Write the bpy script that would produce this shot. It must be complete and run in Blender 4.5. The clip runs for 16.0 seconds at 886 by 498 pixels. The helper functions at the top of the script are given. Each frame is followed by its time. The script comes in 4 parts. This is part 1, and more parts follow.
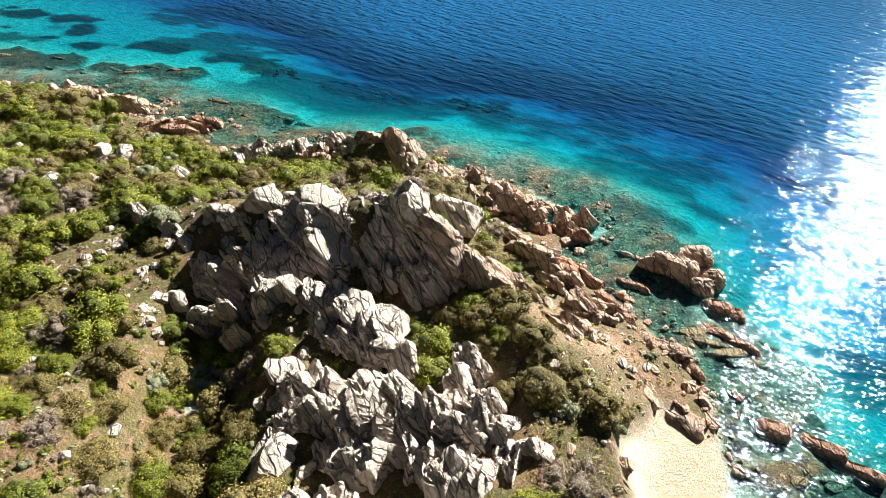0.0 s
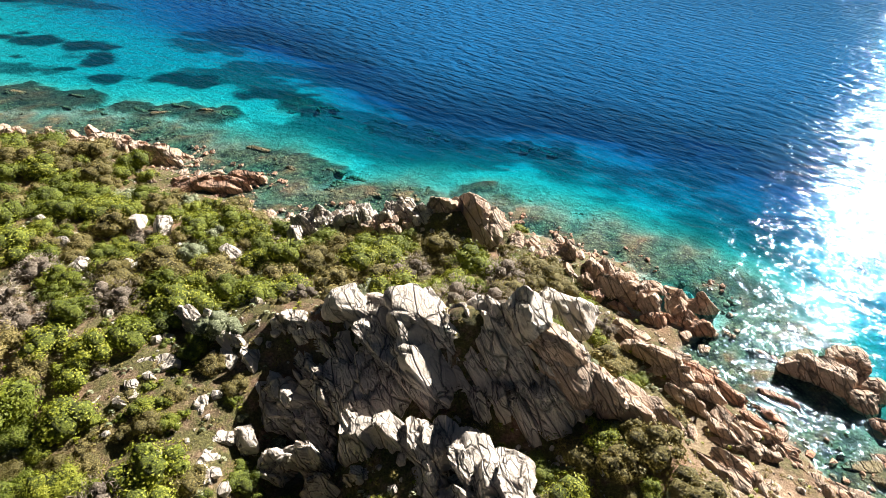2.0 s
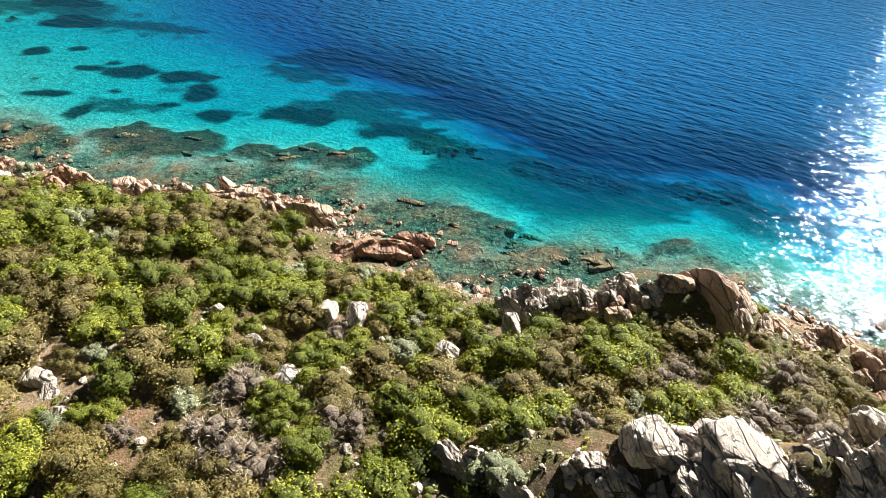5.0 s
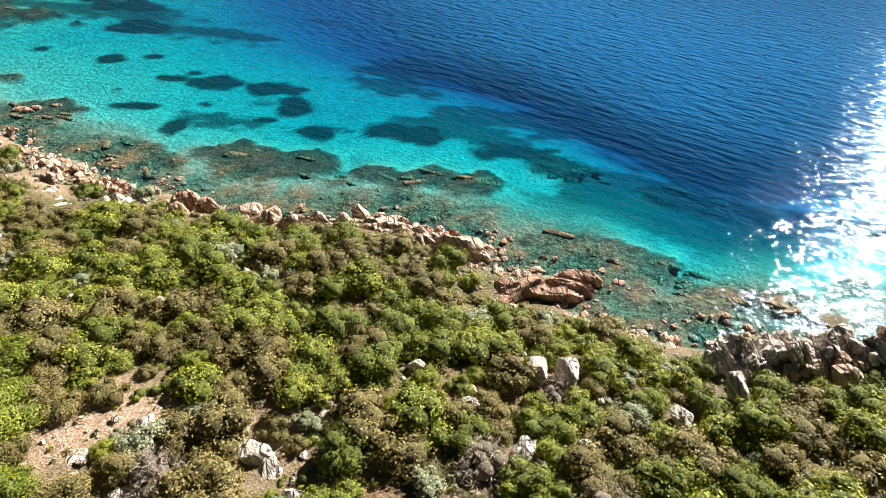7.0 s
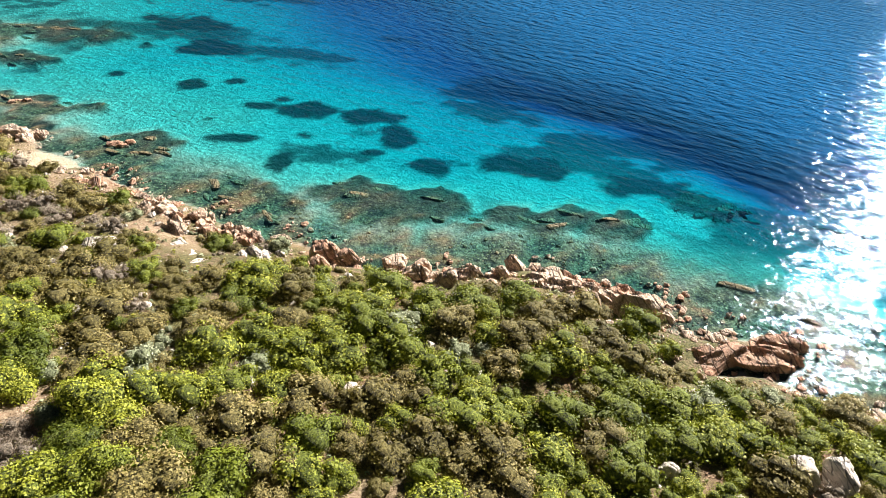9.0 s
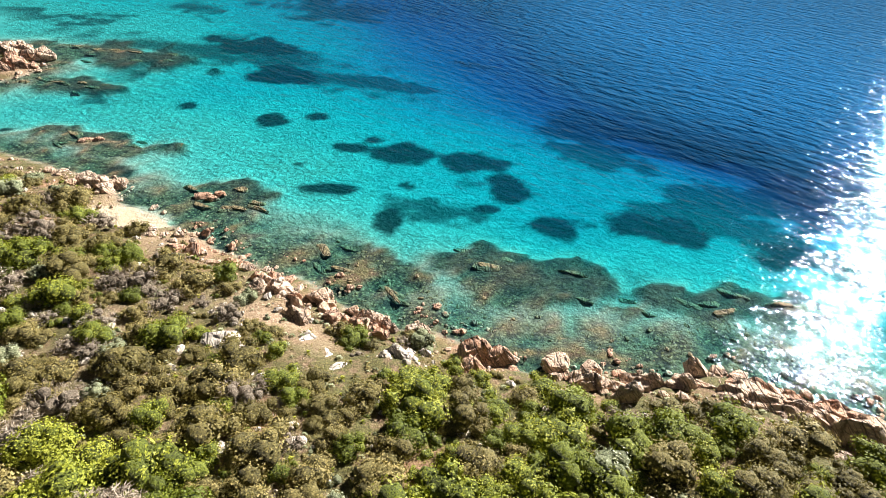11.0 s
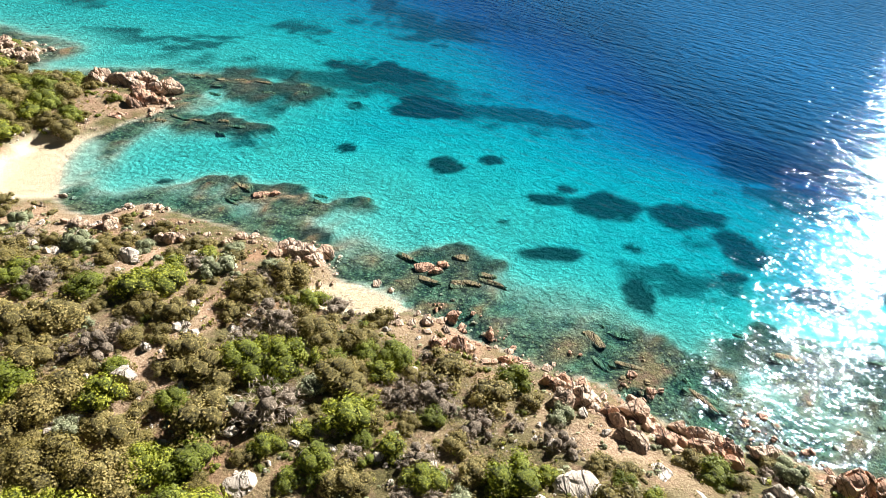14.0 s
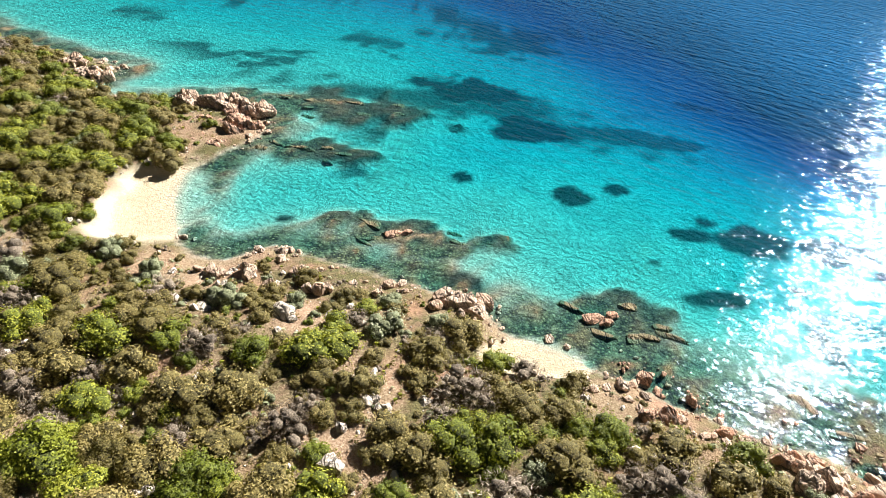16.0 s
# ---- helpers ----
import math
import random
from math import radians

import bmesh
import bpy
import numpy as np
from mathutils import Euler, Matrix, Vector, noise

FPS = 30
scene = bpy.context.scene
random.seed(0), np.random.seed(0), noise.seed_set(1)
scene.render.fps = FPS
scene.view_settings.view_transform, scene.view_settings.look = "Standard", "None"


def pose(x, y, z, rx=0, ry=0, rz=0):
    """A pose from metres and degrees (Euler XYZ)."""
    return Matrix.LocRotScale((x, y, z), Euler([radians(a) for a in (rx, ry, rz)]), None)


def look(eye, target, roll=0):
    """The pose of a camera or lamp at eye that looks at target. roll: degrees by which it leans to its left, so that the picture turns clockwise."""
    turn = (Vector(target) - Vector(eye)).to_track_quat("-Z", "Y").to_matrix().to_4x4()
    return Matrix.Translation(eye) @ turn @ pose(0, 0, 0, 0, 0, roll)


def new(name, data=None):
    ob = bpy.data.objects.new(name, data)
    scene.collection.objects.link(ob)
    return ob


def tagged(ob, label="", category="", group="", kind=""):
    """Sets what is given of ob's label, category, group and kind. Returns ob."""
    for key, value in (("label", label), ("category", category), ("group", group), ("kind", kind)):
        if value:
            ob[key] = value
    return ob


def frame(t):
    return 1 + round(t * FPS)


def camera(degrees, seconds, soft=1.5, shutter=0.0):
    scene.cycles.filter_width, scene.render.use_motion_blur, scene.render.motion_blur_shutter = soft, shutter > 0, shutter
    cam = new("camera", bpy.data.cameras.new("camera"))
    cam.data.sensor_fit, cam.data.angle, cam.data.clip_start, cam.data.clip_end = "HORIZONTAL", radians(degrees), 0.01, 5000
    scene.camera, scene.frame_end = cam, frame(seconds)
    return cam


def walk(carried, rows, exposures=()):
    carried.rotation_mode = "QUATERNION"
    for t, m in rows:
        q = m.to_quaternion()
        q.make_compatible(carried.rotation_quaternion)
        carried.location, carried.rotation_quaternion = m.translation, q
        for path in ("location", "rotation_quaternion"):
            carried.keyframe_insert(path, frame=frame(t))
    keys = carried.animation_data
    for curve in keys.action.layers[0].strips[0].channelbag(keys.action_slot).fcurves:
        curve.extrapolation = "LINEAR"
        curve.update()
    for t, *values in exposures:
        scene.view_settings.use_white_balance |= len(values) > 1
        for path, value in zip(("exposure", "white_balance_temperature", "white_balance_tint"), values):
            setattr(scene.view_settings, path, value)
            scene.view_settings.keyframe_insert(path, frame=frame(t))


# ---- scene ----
cam = camera(72.0, 16.0, soft=0.6)
PATH = [
    (0, (4.277, -1.932, 23.229), (4.32, -0.329, 22.034), 3.2),
    (0.5, (2.973, 0.111, 23.261), (3.013, 1.717, 22.068), 3.2),
    (1, (1.507, 2.28, 23.347), (1.549, 3.886, 22.156), 3.3),
    (1.5, (0.099, 4.206, 23.458), (0.144, 5.813, 22.267), 3.4),
    (2, (-1.353, 6.019, 23.54), (-1.306, 7.626, 22.351), 3.4),
    (2.5, (-2.999, 7.815, 23.569), (-2.951, 9.423, 22.38), 3.6),
    (3, (-4.803, 9.203, 23.559), (-4.753, 10.812, 22.372), 3.6),
    (3.2, (-5.581, 9.727, 23.548), (-5.535, 11.336, 22.362), 3.5),
    (5.3, (-14.346, 13.678, 23.499), (-14.353, 15.282, 22.304), 1.9),
    (5.5, (-15.307, 14.04, 23.492), (-15.311, 15.643, 22.295), 2.1),
    (6, (-18.012, 14.879, 23.454), (-18.008, 16.482, 22.258), 2.5),
    (6.5, (-20.815, 15.774, 23.401), (-20.809, 17.379, 22.206), 2.7),
    (7, (-23.493, 16.63, 23.323), (-23.481, 18.236, 22.131), 2.9),
    (7.5, (-26.169, 17.66, 23.279), (-26.164, 19.267, 22.089), 2.8),
    (8, (-28.629, 18.723, 23.246), (-28.628, 20.332, 22.058), 2.7),
    (8.5, (-31.049, 19.919, 23.249), (-31.046, 21.529, 22.062), 2.5),
    (9, (-33.472, 21.377, 23.263), (-33.471, 22.989, 22.079), 2.4),
    (9.2, (-34.427, 22.005, 23.287), (-34.426, 23.617, 22.103), 2.3),
    (11.3, (-43.677, 29.462, 23.884), (-43.698, 31.074, 22.7), 3.2),
    (11.5, (-44.604, 30.048, 23.908), (-44.626, 31.656, 22.719), 3.1),
    (12, (-47.285, 31.293, 23.951), (-47.302, 32.901, 22.762), 3.1),
    (12.5, (-50.12, 32.404, 23.984), (-50.132, 34.012, 22.795), 3.1),
    (13, (-53.184, 33.437, 24.011), (-53.193, 35.045, 22.821), 3.2),
    (13.5, (-56.194, 34.321, 24.013), (-56.195, 35.929, 22.824), 3.4),
    (14, (-59.332, 35.23, 24.04), (-59.328, 36.836, 22.849), 3.5),
    (14.5, (-62.195, 36.16, 24.127), (-62.184, 37.765, 22.934), 3.7),
    (15, (-64.891, 37.158, 24.172), (-64.875, 38.762, 22.978), 3.8),
    (15.5, (-67.43, 38.252, 24.155), (-67.415, 39.856, 22.96), 3.6),
    (16, (-69.704, 39.256, 24.17), (-69.685, 40.857, 22.972), 3.6),
]
walk(cam, [(t, look(eye, target, roll)) for t, eye, target, roll in PATH])

# ---- light ----
SUN_AZ, SUN_EL = 41.0, 29.5
sun_to = Vector((math.sin(radians(SUN_AZ)) * math.cos(radians(SUN_EL)),
                 math.cos(radians(SUN_AZ)) * math.cos(radians(SUN_EL)), math.sin(radians(SUN_EL))))
world = bpy.data.worlds.new("sky")
scene.world = world
world.use_nodes = True
wt = world.node_tree
sky = wt.nodes.new("ShaderNodeTexSky")
sky.sky_type, sky.sun_disc = "NISHITA", False
sky.sun_elevation, sky.sun_rotation = radians(SUN_EL), radians(SUN_AZ)
sky.dust_density, sky.ozone_density, sky.air_density = 0.0, 1.5, 1.0
wt.links.new(sky.outputs[0], wt.nodes["Background"].inputs[0])
wt.nodes["Background"].inputs[1].default_value = 0.0055
sun = new("sun", bpy.data.lights.new("sun", "SUN"))
sun.data.energy, sun.data.angle, sun.data.color = 5.0, radians(0.53), (1.0, 0.95, 0.87)
sun.matrix_world = look(sun_to * 100, (0, 0, 0))
scene.view_settings.exposure = 1.55


# ---- numeric noise ----
def hash3(ix, iy, iz, seed):
    h = (ix.astype(np.int64) * 374761393 + iy.astype(np.int64) * 668265263 + iz.astype(np.int64) * 2147483647 + seed * 974711) & 0xFFFFFFFF
    h = ((h ^ (h >> 13)) * 1274126177) & 0xFFFFFFFF
    h = (h ^ (h >> 16)) & 0xFFFFFFFF
    return h.astype(np.float64) / 4294967295.0


def vnoise(x, y, z, seed=0):
    """Smooth value noise, -1 to 1."""
    fx, fy, fz = np.floor(x), np.floor(y), np.floor(z)
    ax, ay, az = x - fx, y - fy, z - fz
    ax, ay, az = ax * ax * (3 - 2 * ax), ay * ay * (3 - 2 * ay), az * az * (3 - 2 * az)
    out = 0
    for i in (0, 1):
        for j in (0, 1):
            for k in (0, 1):
                w = (ax if i else 1 - ax) * (ay if j else 1 - ay) * (az if k else 1 - az)
                out = out + w * hash3(fx + i, fy + j, fz + k, seed)
    return out * 2 - 1


def fbm(x, y, z=None, octaves=4, seed=0, gain=0.5):
    x, y = np.asarray(x, float), np.asarray(y, float)
    z = np.zeros_like(x) if z is None else np.asarray(z, float)
    out, a, f = 0, 1.0, 1.0
    for o in range(octaves):
        out = out + a * vnoise(x * f + 17.3 * o, y * f - 9.1 * o, z * f + 3.7 * o, seed + o)
        a, f = a * gain, f * 2.03
    return out


def smooth(a, b, x):
    t = np.clip((x - a) / (b - a), 0, 1)
    return t * t * (3 - 2 * t)


# ---- shoreline, from the south beach round the point to the far coves ----
SHORE_POINT = [(14, -60), (14.5, -20), (15, 5), (17.3, 12.5), (18, 17), (17.2, 21.2), (15.8, 24.2), (13.8, 27),
               (12.3, 29.2), (14.6, 30.4), (16, 32.6), (13.9, 35.2), (9.2, 38.1), (4.6, 40.3), (0, 40.8), (-5.5, 41.2)]
SHORE_SPITS = [(-9.5, 40.4), (-13.1, 41.3), (-17, 42.6), (-19.5, 43.6), (-14.2, 44.9), (-17.5, 45.8), (-23, 46.9),
               (-20.2, 47.9), (-24.4, 50.2), (-29.6, 50.9), (-34, 50.5), (-38.5, 51), (-43, 53.2), (-47.5, 54.2)]
SHORE_COVE = [(-51, 56.4), (-53.5, 57.4), (-56.5, 59), (-59.3, 60.8), (-62, 62.3), (-64.8, 63.8), (-66.2, 65.3),
              (-67.4, 66.8), (-70.7, 67.6), (-75.5, 69.2), (-80.3, 70.3), (-84.6, 69.6), (-87, 72), (-88.7, 76), (-89, 80.6)]
SHORE_FAR = [(-86.8, 84), (-85.4, 87.5), (-86.2, 91), (-91, 92.6), (-97, 92.4), (-101.6, 92.9), (-103.5, 95.5), (-103, 99),
             (-108, 102), (-118, 106), (-140, 118), (-200, 150), (-400, 240)]


def spline(points, steps=5):
    p = [Vector((a, b)) for a, b in points]
    p = [2 * p[0] - p[1]] + p + [2 * p[-1] - p[-2]]
    out = []
    for i in range(1, len(p) - 2):
        for s in range(steps):
            t = s / steps
            out.append(0.5 * ((2 * p[i]) + (p[i + 1] - p[i - 1]) * t + (2 * p[i - 1] - 5 * p[i] + 4 * p[i + 1] - p[i + 2]) * t * t
                              + (3 * p[i] - p[i - 1] - 3 * p[i + 1] + p[i + 2]) * t ** 3))
    return np.array([(v.x, v.y) for v in out + [p[-2]]])


SHORE = spline(SHORE_POINT + SHORE_SPITS + SHORE_COVE + SHORE_FAR)
LAND = np.vstack([SHORE, [(-400, -400), (14, -400)]])


def inland(x, y):
    """Signed distance to the shoreline, positive on land."""
    x, y = np.asarray(x, float).ravel(), np.asarray(y, float).ravel()
    best = np.full(x.shape, 1e9)
    for (ax, ay), (bx, by) in zip(SHORE[:-1], SHORE[1:]):
        dx, dy = bx - ax, by - ay
        t = np.clip(((x - ax) * dx + (y - ay) * dy) / (dx * dx + dy * dy + 1e-9), 0, 1)
        best = np.minimum(best, (x - ax - t * dx) ** 2 + (y - ay - t * dy) ** 2)
    inside = np.zeros(x.shape, bool)
    n = len(LAND)
    for i in range(n):
        (ax, ay), (bx, by) = LAND[i], LAND[(i + 1) % n]
        if ay != by:
            inside ^= ((ay > y) != (by > y)) & (x < (bx - ax) * (y - ay) / (by - ay) + ax)
    return np.where(inside, 1, -1) * np.sqrt(best)


def ridge(x, y, ax, ay, bx, by, width, height, power=2.0):
    """A hump along a line from a to b."""
    dx, dy = bx - ax, by - ay
    t = np.clip(((x - ax) * dx + (y - ay) * dy) / (dx * dx + dy * dy), 0, 1)
    r = np.hypot(x - ax - t * dx, y - ay - t * dy) / width
    return height * np.exp(-r ** power)


BEACHES = [(15.8, 12.6, 3.0, 4.2), (-64.2, 62.0, 3.0, 1.6), (-89.5, 75.0, 3.4, 5.6), (-101.5, 93.3, 2.6, 1.6)]  # x, y, half sizes


def beach(x, y):
    out = np.zeros_like(x)
    for bx, by, sx, sy in BEACHES:
        r = np.hypot((x - bx) / sx, (y - by) / sy) + 0.18 * fbm(x * 0.5, y * 0.5, octaves=2, seed=41)
        out = np.maximum(out, 1 - smooth(0.8, 1.15, r))
    return out


def bare(x, y):
    """Open stony ground, where few plants grow."""
    out = ridge(x, y, -41, 31, -30, 30.5, 2.6, 1.1) + ridge(x, y, -51, 34, -49, 36, 2.2, 0.9) + ridge(x, y, -22, 21, -20, 25, 2.5, 0.8)
    out = out + ridge(x, y, -82, 66, -74, 62, 2.5, 0.8) + ridge(x, y, -82, 52, -76, 55, 3.5, 0.8) + ridge(x, y, -66, 47, -60, 46, 2.0, 0.7)
    out = out + ridge(x, y, 11, 24, 13.5, 18, 2.0, 0.7) + ridge(x, y, -17, 12, -13, 15, 3, 0.6) + ridge(x, y, -49, 51, -56, 55, 1.6, 0.7)
    out = out * (0.75 + 0.6 * fbm(x * 0.5, y * 0.5, octaves=3, seed=81))
    return np.clip(out + 0.5 * smooth(0.25, 0.6, fbm(x * 0.22, y * 0.22, octaves=3, seed=82)) * smooth(-48, -62, x), 0, 1)


# dark seagrass beds on the sand: x, y, half sizes, turn
MEADOWS = [(-37.9, 70.8, 2.6, 2.0, 20), (-35.0, 65.6, 2.0, 1.5, 0), (-46.6, 75.6, 3.4, 1.6, 8), (-41.0, 75.3, 3.4, 1.6, -5),
           (-59.4, 80.4, 1.6, 1.5, 0), (-55.6, 81.7, 1.1, 0.7, 0), (-51.4, 76.0, 1.9, 0.7, 10), (-49.9, 77.8, 1.3, 0.7, 0),
           (-39.8, 67.5, 1.6, 0.7, 15), (-52.0, 68.6, 2.2, 0.7, 5), (-67.9, 82.3, 0.7, 0.6, 0), (-26.7, 66.0, 3.8, 1.8, -8),
           (-18.1, 64.3, 4.6, 1.6, 0), (-46.8, 64.8, 1.5, 1.8, 0), (-61.5, 92.7, 5.0, 2.4, -12), (-67.9, 100.7, 6.0, 2.6, -5),
           (-80.5, 74.5, 0.8, 0.6, 30), (-46.0, 70.0, 0.9, 0.4, 0), (-55.0, 72.0, 0.6, 0.35, 0), (-67.9, 68.2, 1.3, 0.9, -20)]
# broad weed off the point
WEED = [(-12.5, 62.6, 1.6, 1.2, 0), (-5.7, 58.1, 3.2, 1.6, -10), (-1.1, 60.4, 2.4, 1.4, 0), (2.7, 55.2, 5.6, 3.2, -20), (-3.3, 71.3, 4.0, 2.2, 0),
            (8.5, 53.0, 6.0, 2.8, -15), (10.5, 58.2, 2.0, 1.2, 0), (14.6, 50.6, 6.2, 3.0, -25), (19.7, 42.2, 4.6, 2.6, -30), (20.0, 34.6, 2.6, 1.1, -15),
            (25.0, 36.2, 2.4, 1.4, -30), (24.5, 46.0, 6.0, 3.0, -35), (3.0, 64.0, 8.0, 2.5, -10), (-75.0, 98.0, 9.0, 3.0, -5),
            (-64.5, 98.0, 8.0, 3.6, -10), (-55.0, 93.0, 7.0, 2.6, -15)]
# shelves of drowned rock: x, y, half sizes, turn
SHELVES = [(-71.6, 73.0, 5.0, 2.3, -12), (-58.3, 65.6, 4.2, 2.2, -4), (-36.0, 58.5, 7.5, 2.6, -10), (-24.0, 57.3, 6.0, 2.0, -6),
           (-3.0, 58.5, 4.5, 2.0, -15), (8.5, 56.0, 3.0, 1.5, -10), (-12.5, 61.0, 3.2, 1.4, -10), (-47.5, 58.5, 5.0, 2.6, -25),
           (-79.0, 93.5, 7.0, 3.0, -8), (-86.5, 93.0, 6.0, 3.0, 0), (17.5, 28.5, 4.0, 3.0, 30), (21.0, 20.0, 4.0, 5.0, 0),
           (23.0, 11.5, 4.0, 4.0, 0), (-81.0, 84.5, 5.0, 2.0, -10), (-5.0, 44.5, 8.0, 2.4, 5), (-12.0, 47.5, 7.0, 2.5, -25)]


def blots(x, y, spots, rough, seed, soft=0.25):
    out = np.zeros_like(x)
    wob = rough * fbm(x * 0.45, y * 0.45, octaves=4, seed=seed)
    for bx, by, sx, sy, turn in spots:
        c, s = math.cos(radians(turn)), math.sin(radians(turn))
        u, v = (x - bx) * c + (y - by) * s, -(x - bx) * s + (y - by) * c
        out = np.maximum(out, 1 - smooth(1 - soft, 1 + soft, np.hypot(u / sx, v / sy) + wob))
    return out


def height(x, y, d=None):
    """Height of land and sea bed, with the masks that go with it."""
    x, y = np.asarray(x, float), np.asarray(y, float)
    d = inland(x, y).reshape(x.shape) if d is None else d
    d = d + 0.55 * fbm(x * 0.35, y * 0.35, octaves=3, seed=3) * (1 - 0.7 * beach(x, y))
    west = smooth(-48, -66, x)
    up = np.clip(d, 0, 60)
    land = 2.3 * (1 - np.exp(-up / 6.5)) + 0.05 * up
    land = land * (1 - 0.32 * west) + 0.25 * fbm(x * 0.18, y * 0.18, octaves=4, seed=8) * smooth(1, 6, d)
    land = land + ridge(x, y, -44, 30, -52, 36, 8, 1.2)
    # hollow in front of the crag, then the crag, its lower steps and the knoll on the point
    land = land - ridge(x, y, -16, 17, -9, 17.5, 5, 1.1)
    land = land + ridge(x, y, -9.5, 27.3, 3.5, 27.3, 2.0, 1.1, 3) + ridge(x, y, 0.6, 26.2, 4.2, 25.6, 1.5, 1.7, 3) - ridge(x, y, -6, 22.8, 5, 22.4, 1.6, 0.9)
    land = land - ridge(x, y, 0, 8, 2.5, 17, 5.5, 2.2, 3) + ridge(x, y, -2, 20.6, 2.0, 19.8, 1.3, 0.5, 3) - ridge(x, y, -5.6, 12, -6.6, 21.0, 2.6, 2.6, 3)
    land = land - ridge(x, y, 8.5, 32.6, 14, 33.5, 2.0, 1.2) - 0.4 * ridge(x, y, 8.5, 29, 12, 22, 2.0, 1.6)
    land = land + ridge(x, y, -6, 38.2, 3.0, 38.2, 1.6, 0.8, 3) + ridge(x, y, -0.4, 38.2, 2.4, 38.0, 1.4, 1.0, 3)
    sand = beach(x, y)
    land = land * (1 - 0.75 * sand * smooth(9, 2, d)) + 0.03 * fbm(x * 1.4, y * 1.4, octaves=3, seed=9)
    off = np.clip(-d, 0, 400)
    reach = 19 + 8 * smooth(0, -35, x) + 10 * smooth(-45, -75, x)
    fall = off + 3.0 * fbm(x * 0.06, y * 0.09, octaves=4, seed=14) * smooth(3, 14, off)
    fall = np.clip(fall, 0, None)
    bed = -0.12 - 1.1 * (1 - np.exp(-fall / 7)) - 3.0 * np.clip(fall / reach - 0.35, 0, 1.2) ** 1.3 - 10.0 * smooth(1.0 * reach, 3.4 * reach, fall)
    bed = bed * (0.5 + 0.28 * smooth(-42, -14, x) * smooth(1, 6, off))  # the sea lifts its bed to the eye
    shelf = blots(x, y, SHELVES, 0.6, 21, 0.2)
    rubble = smooth(10.5 - 3.0 * smooth(-48, -56, x) - 3.2 * smooth(-58, -68, x), 1.2, off + 1.6 * fbm(x * 0.3, y * 0.3, octaves=3, seed=24)) * (1 - sand)
    rocky = np.maximum(shelf, rubble)
    bed = bed + rocky * (0.28 + 0.32 * np.abs(fbm(x * 0.9 + 0.5 * y, y * 1.6, octaves=3, seed=22))) * smooth(0.3, 2, off)
    bed = np.minimum(bed, -0.1 + 0.16 * rocky * fbm(x, y, octaves=2, seed=31))
    t = smooth(-0.7, 0.5, d)
    z = bed * (1 - t) + (land + 0.05) * t
    weedy = smooth(0.12, 0.42, fbm(x * 0.10 + 5, y * 0.15, octaves=5, seed=71, gain=0.6) + 0.22 * smooth(-40, -5, x) - 0.34 * smooth(-16, -34, x))
    weedy = weedy * smooth(5, 11, off) * 0.8
    weedy = np.maximum(weedy, 0.85 * blots(x, y, WEED, 0.75, 35, 0.7))
    grass = np.maximum(np.maximum(blots(x, y, [(mx, my, 0.9 * sx, 1.25 * sy, turn) for mx, my, sx, sy, turn in MEADOWS], 0.42, 33, 0.16), weedy), 0.72 * shelf * smooth(3, 7, off))
    return z, d, sand, rocky * (off > 0), grass * (off > 1)


# ---- materials ----
def material(name):
    m = bpy.data.materials.new(name)
    m.use_nodes = True
    return m, m.node_tree, m.node_tree.nodes["Principled BSDF"]


def node(t, kind, **values):
    n = t.nodes.new(kind)
    for key, value in values.items():
        if key in n.inputs:
            n.inputs[key].default_value = value
    return n


def noise_tex(t, scale, detail=4.0, rough=0.6, vector=None):
    n = node(t, "ShaderNodeTexNoise", Scale=scale, Detail=detail, Roughness=rough)
    if vector is not None:
        t.links.new(vector, n.inputs["Vector"])
    return n.outputs["Fac"]


def ramp(t, fac, *stops):
    n = t.nodes.new("ShaderNodeValToRGB")
    while len(n.color_ramp.elements) < len(stops):
        n.color_ramp.elements.new(0.5)
    for e, (at, colour) in zip(n.color_ramp.elements, stops):
        e.position = at
        e.color = (*colour, 1) if len(colour) == 3 else colour
    t.links.new(fac, n.inputs[0])
    return n.outputs[0]


def mixed(t, fac, a, b, mode="MIX"):
    n = t.nodes.new("ShaderNodeMix")
    n.data_type, n.blend_type = "RGBA", mode
    for socket, value in ((n.inputs[0], fac), (n.inputs[6], a), (n.inputs[7], b)):
        if isinstance(value, bpy.types.NodeSocket):
            t.links.new(value, socket)
        elif isinstance(value, tuple):
            socket.default_value = (*value, 1)
        else:
            socket.default_value = value
    return n.outputs[2]


def calc(t, op, a, b=0.0, clamp=False):
    n = t.nodes.new("ShaderNodeMath")
    n.operation, n.use_clamp = op, clamp
    for socket, value in zip(n.inputs, (a, b)):
        if isinstance(value, bpy.types.NodeSocket):
            t.links.new(value, socket)
        else:
            socket.default_value = value
    return n.outputs[0]


def attribute(t, name):
    n = t.nodes.new("ShaderNodeAttribute")
    n.attribute_name = name
    return n.outputs["Fac"]


def bump(t, heights, strength, distance):
    n = node(t, "ShaderNodeBump", Strength=strength, Distance=distance)
    t.links.new(heights, n.inputs["Height"])
    return n.outputs[0]


def world_position(t):
    return t.nodes.new("ShaderNodeNewGeometry").outputs["Position"]


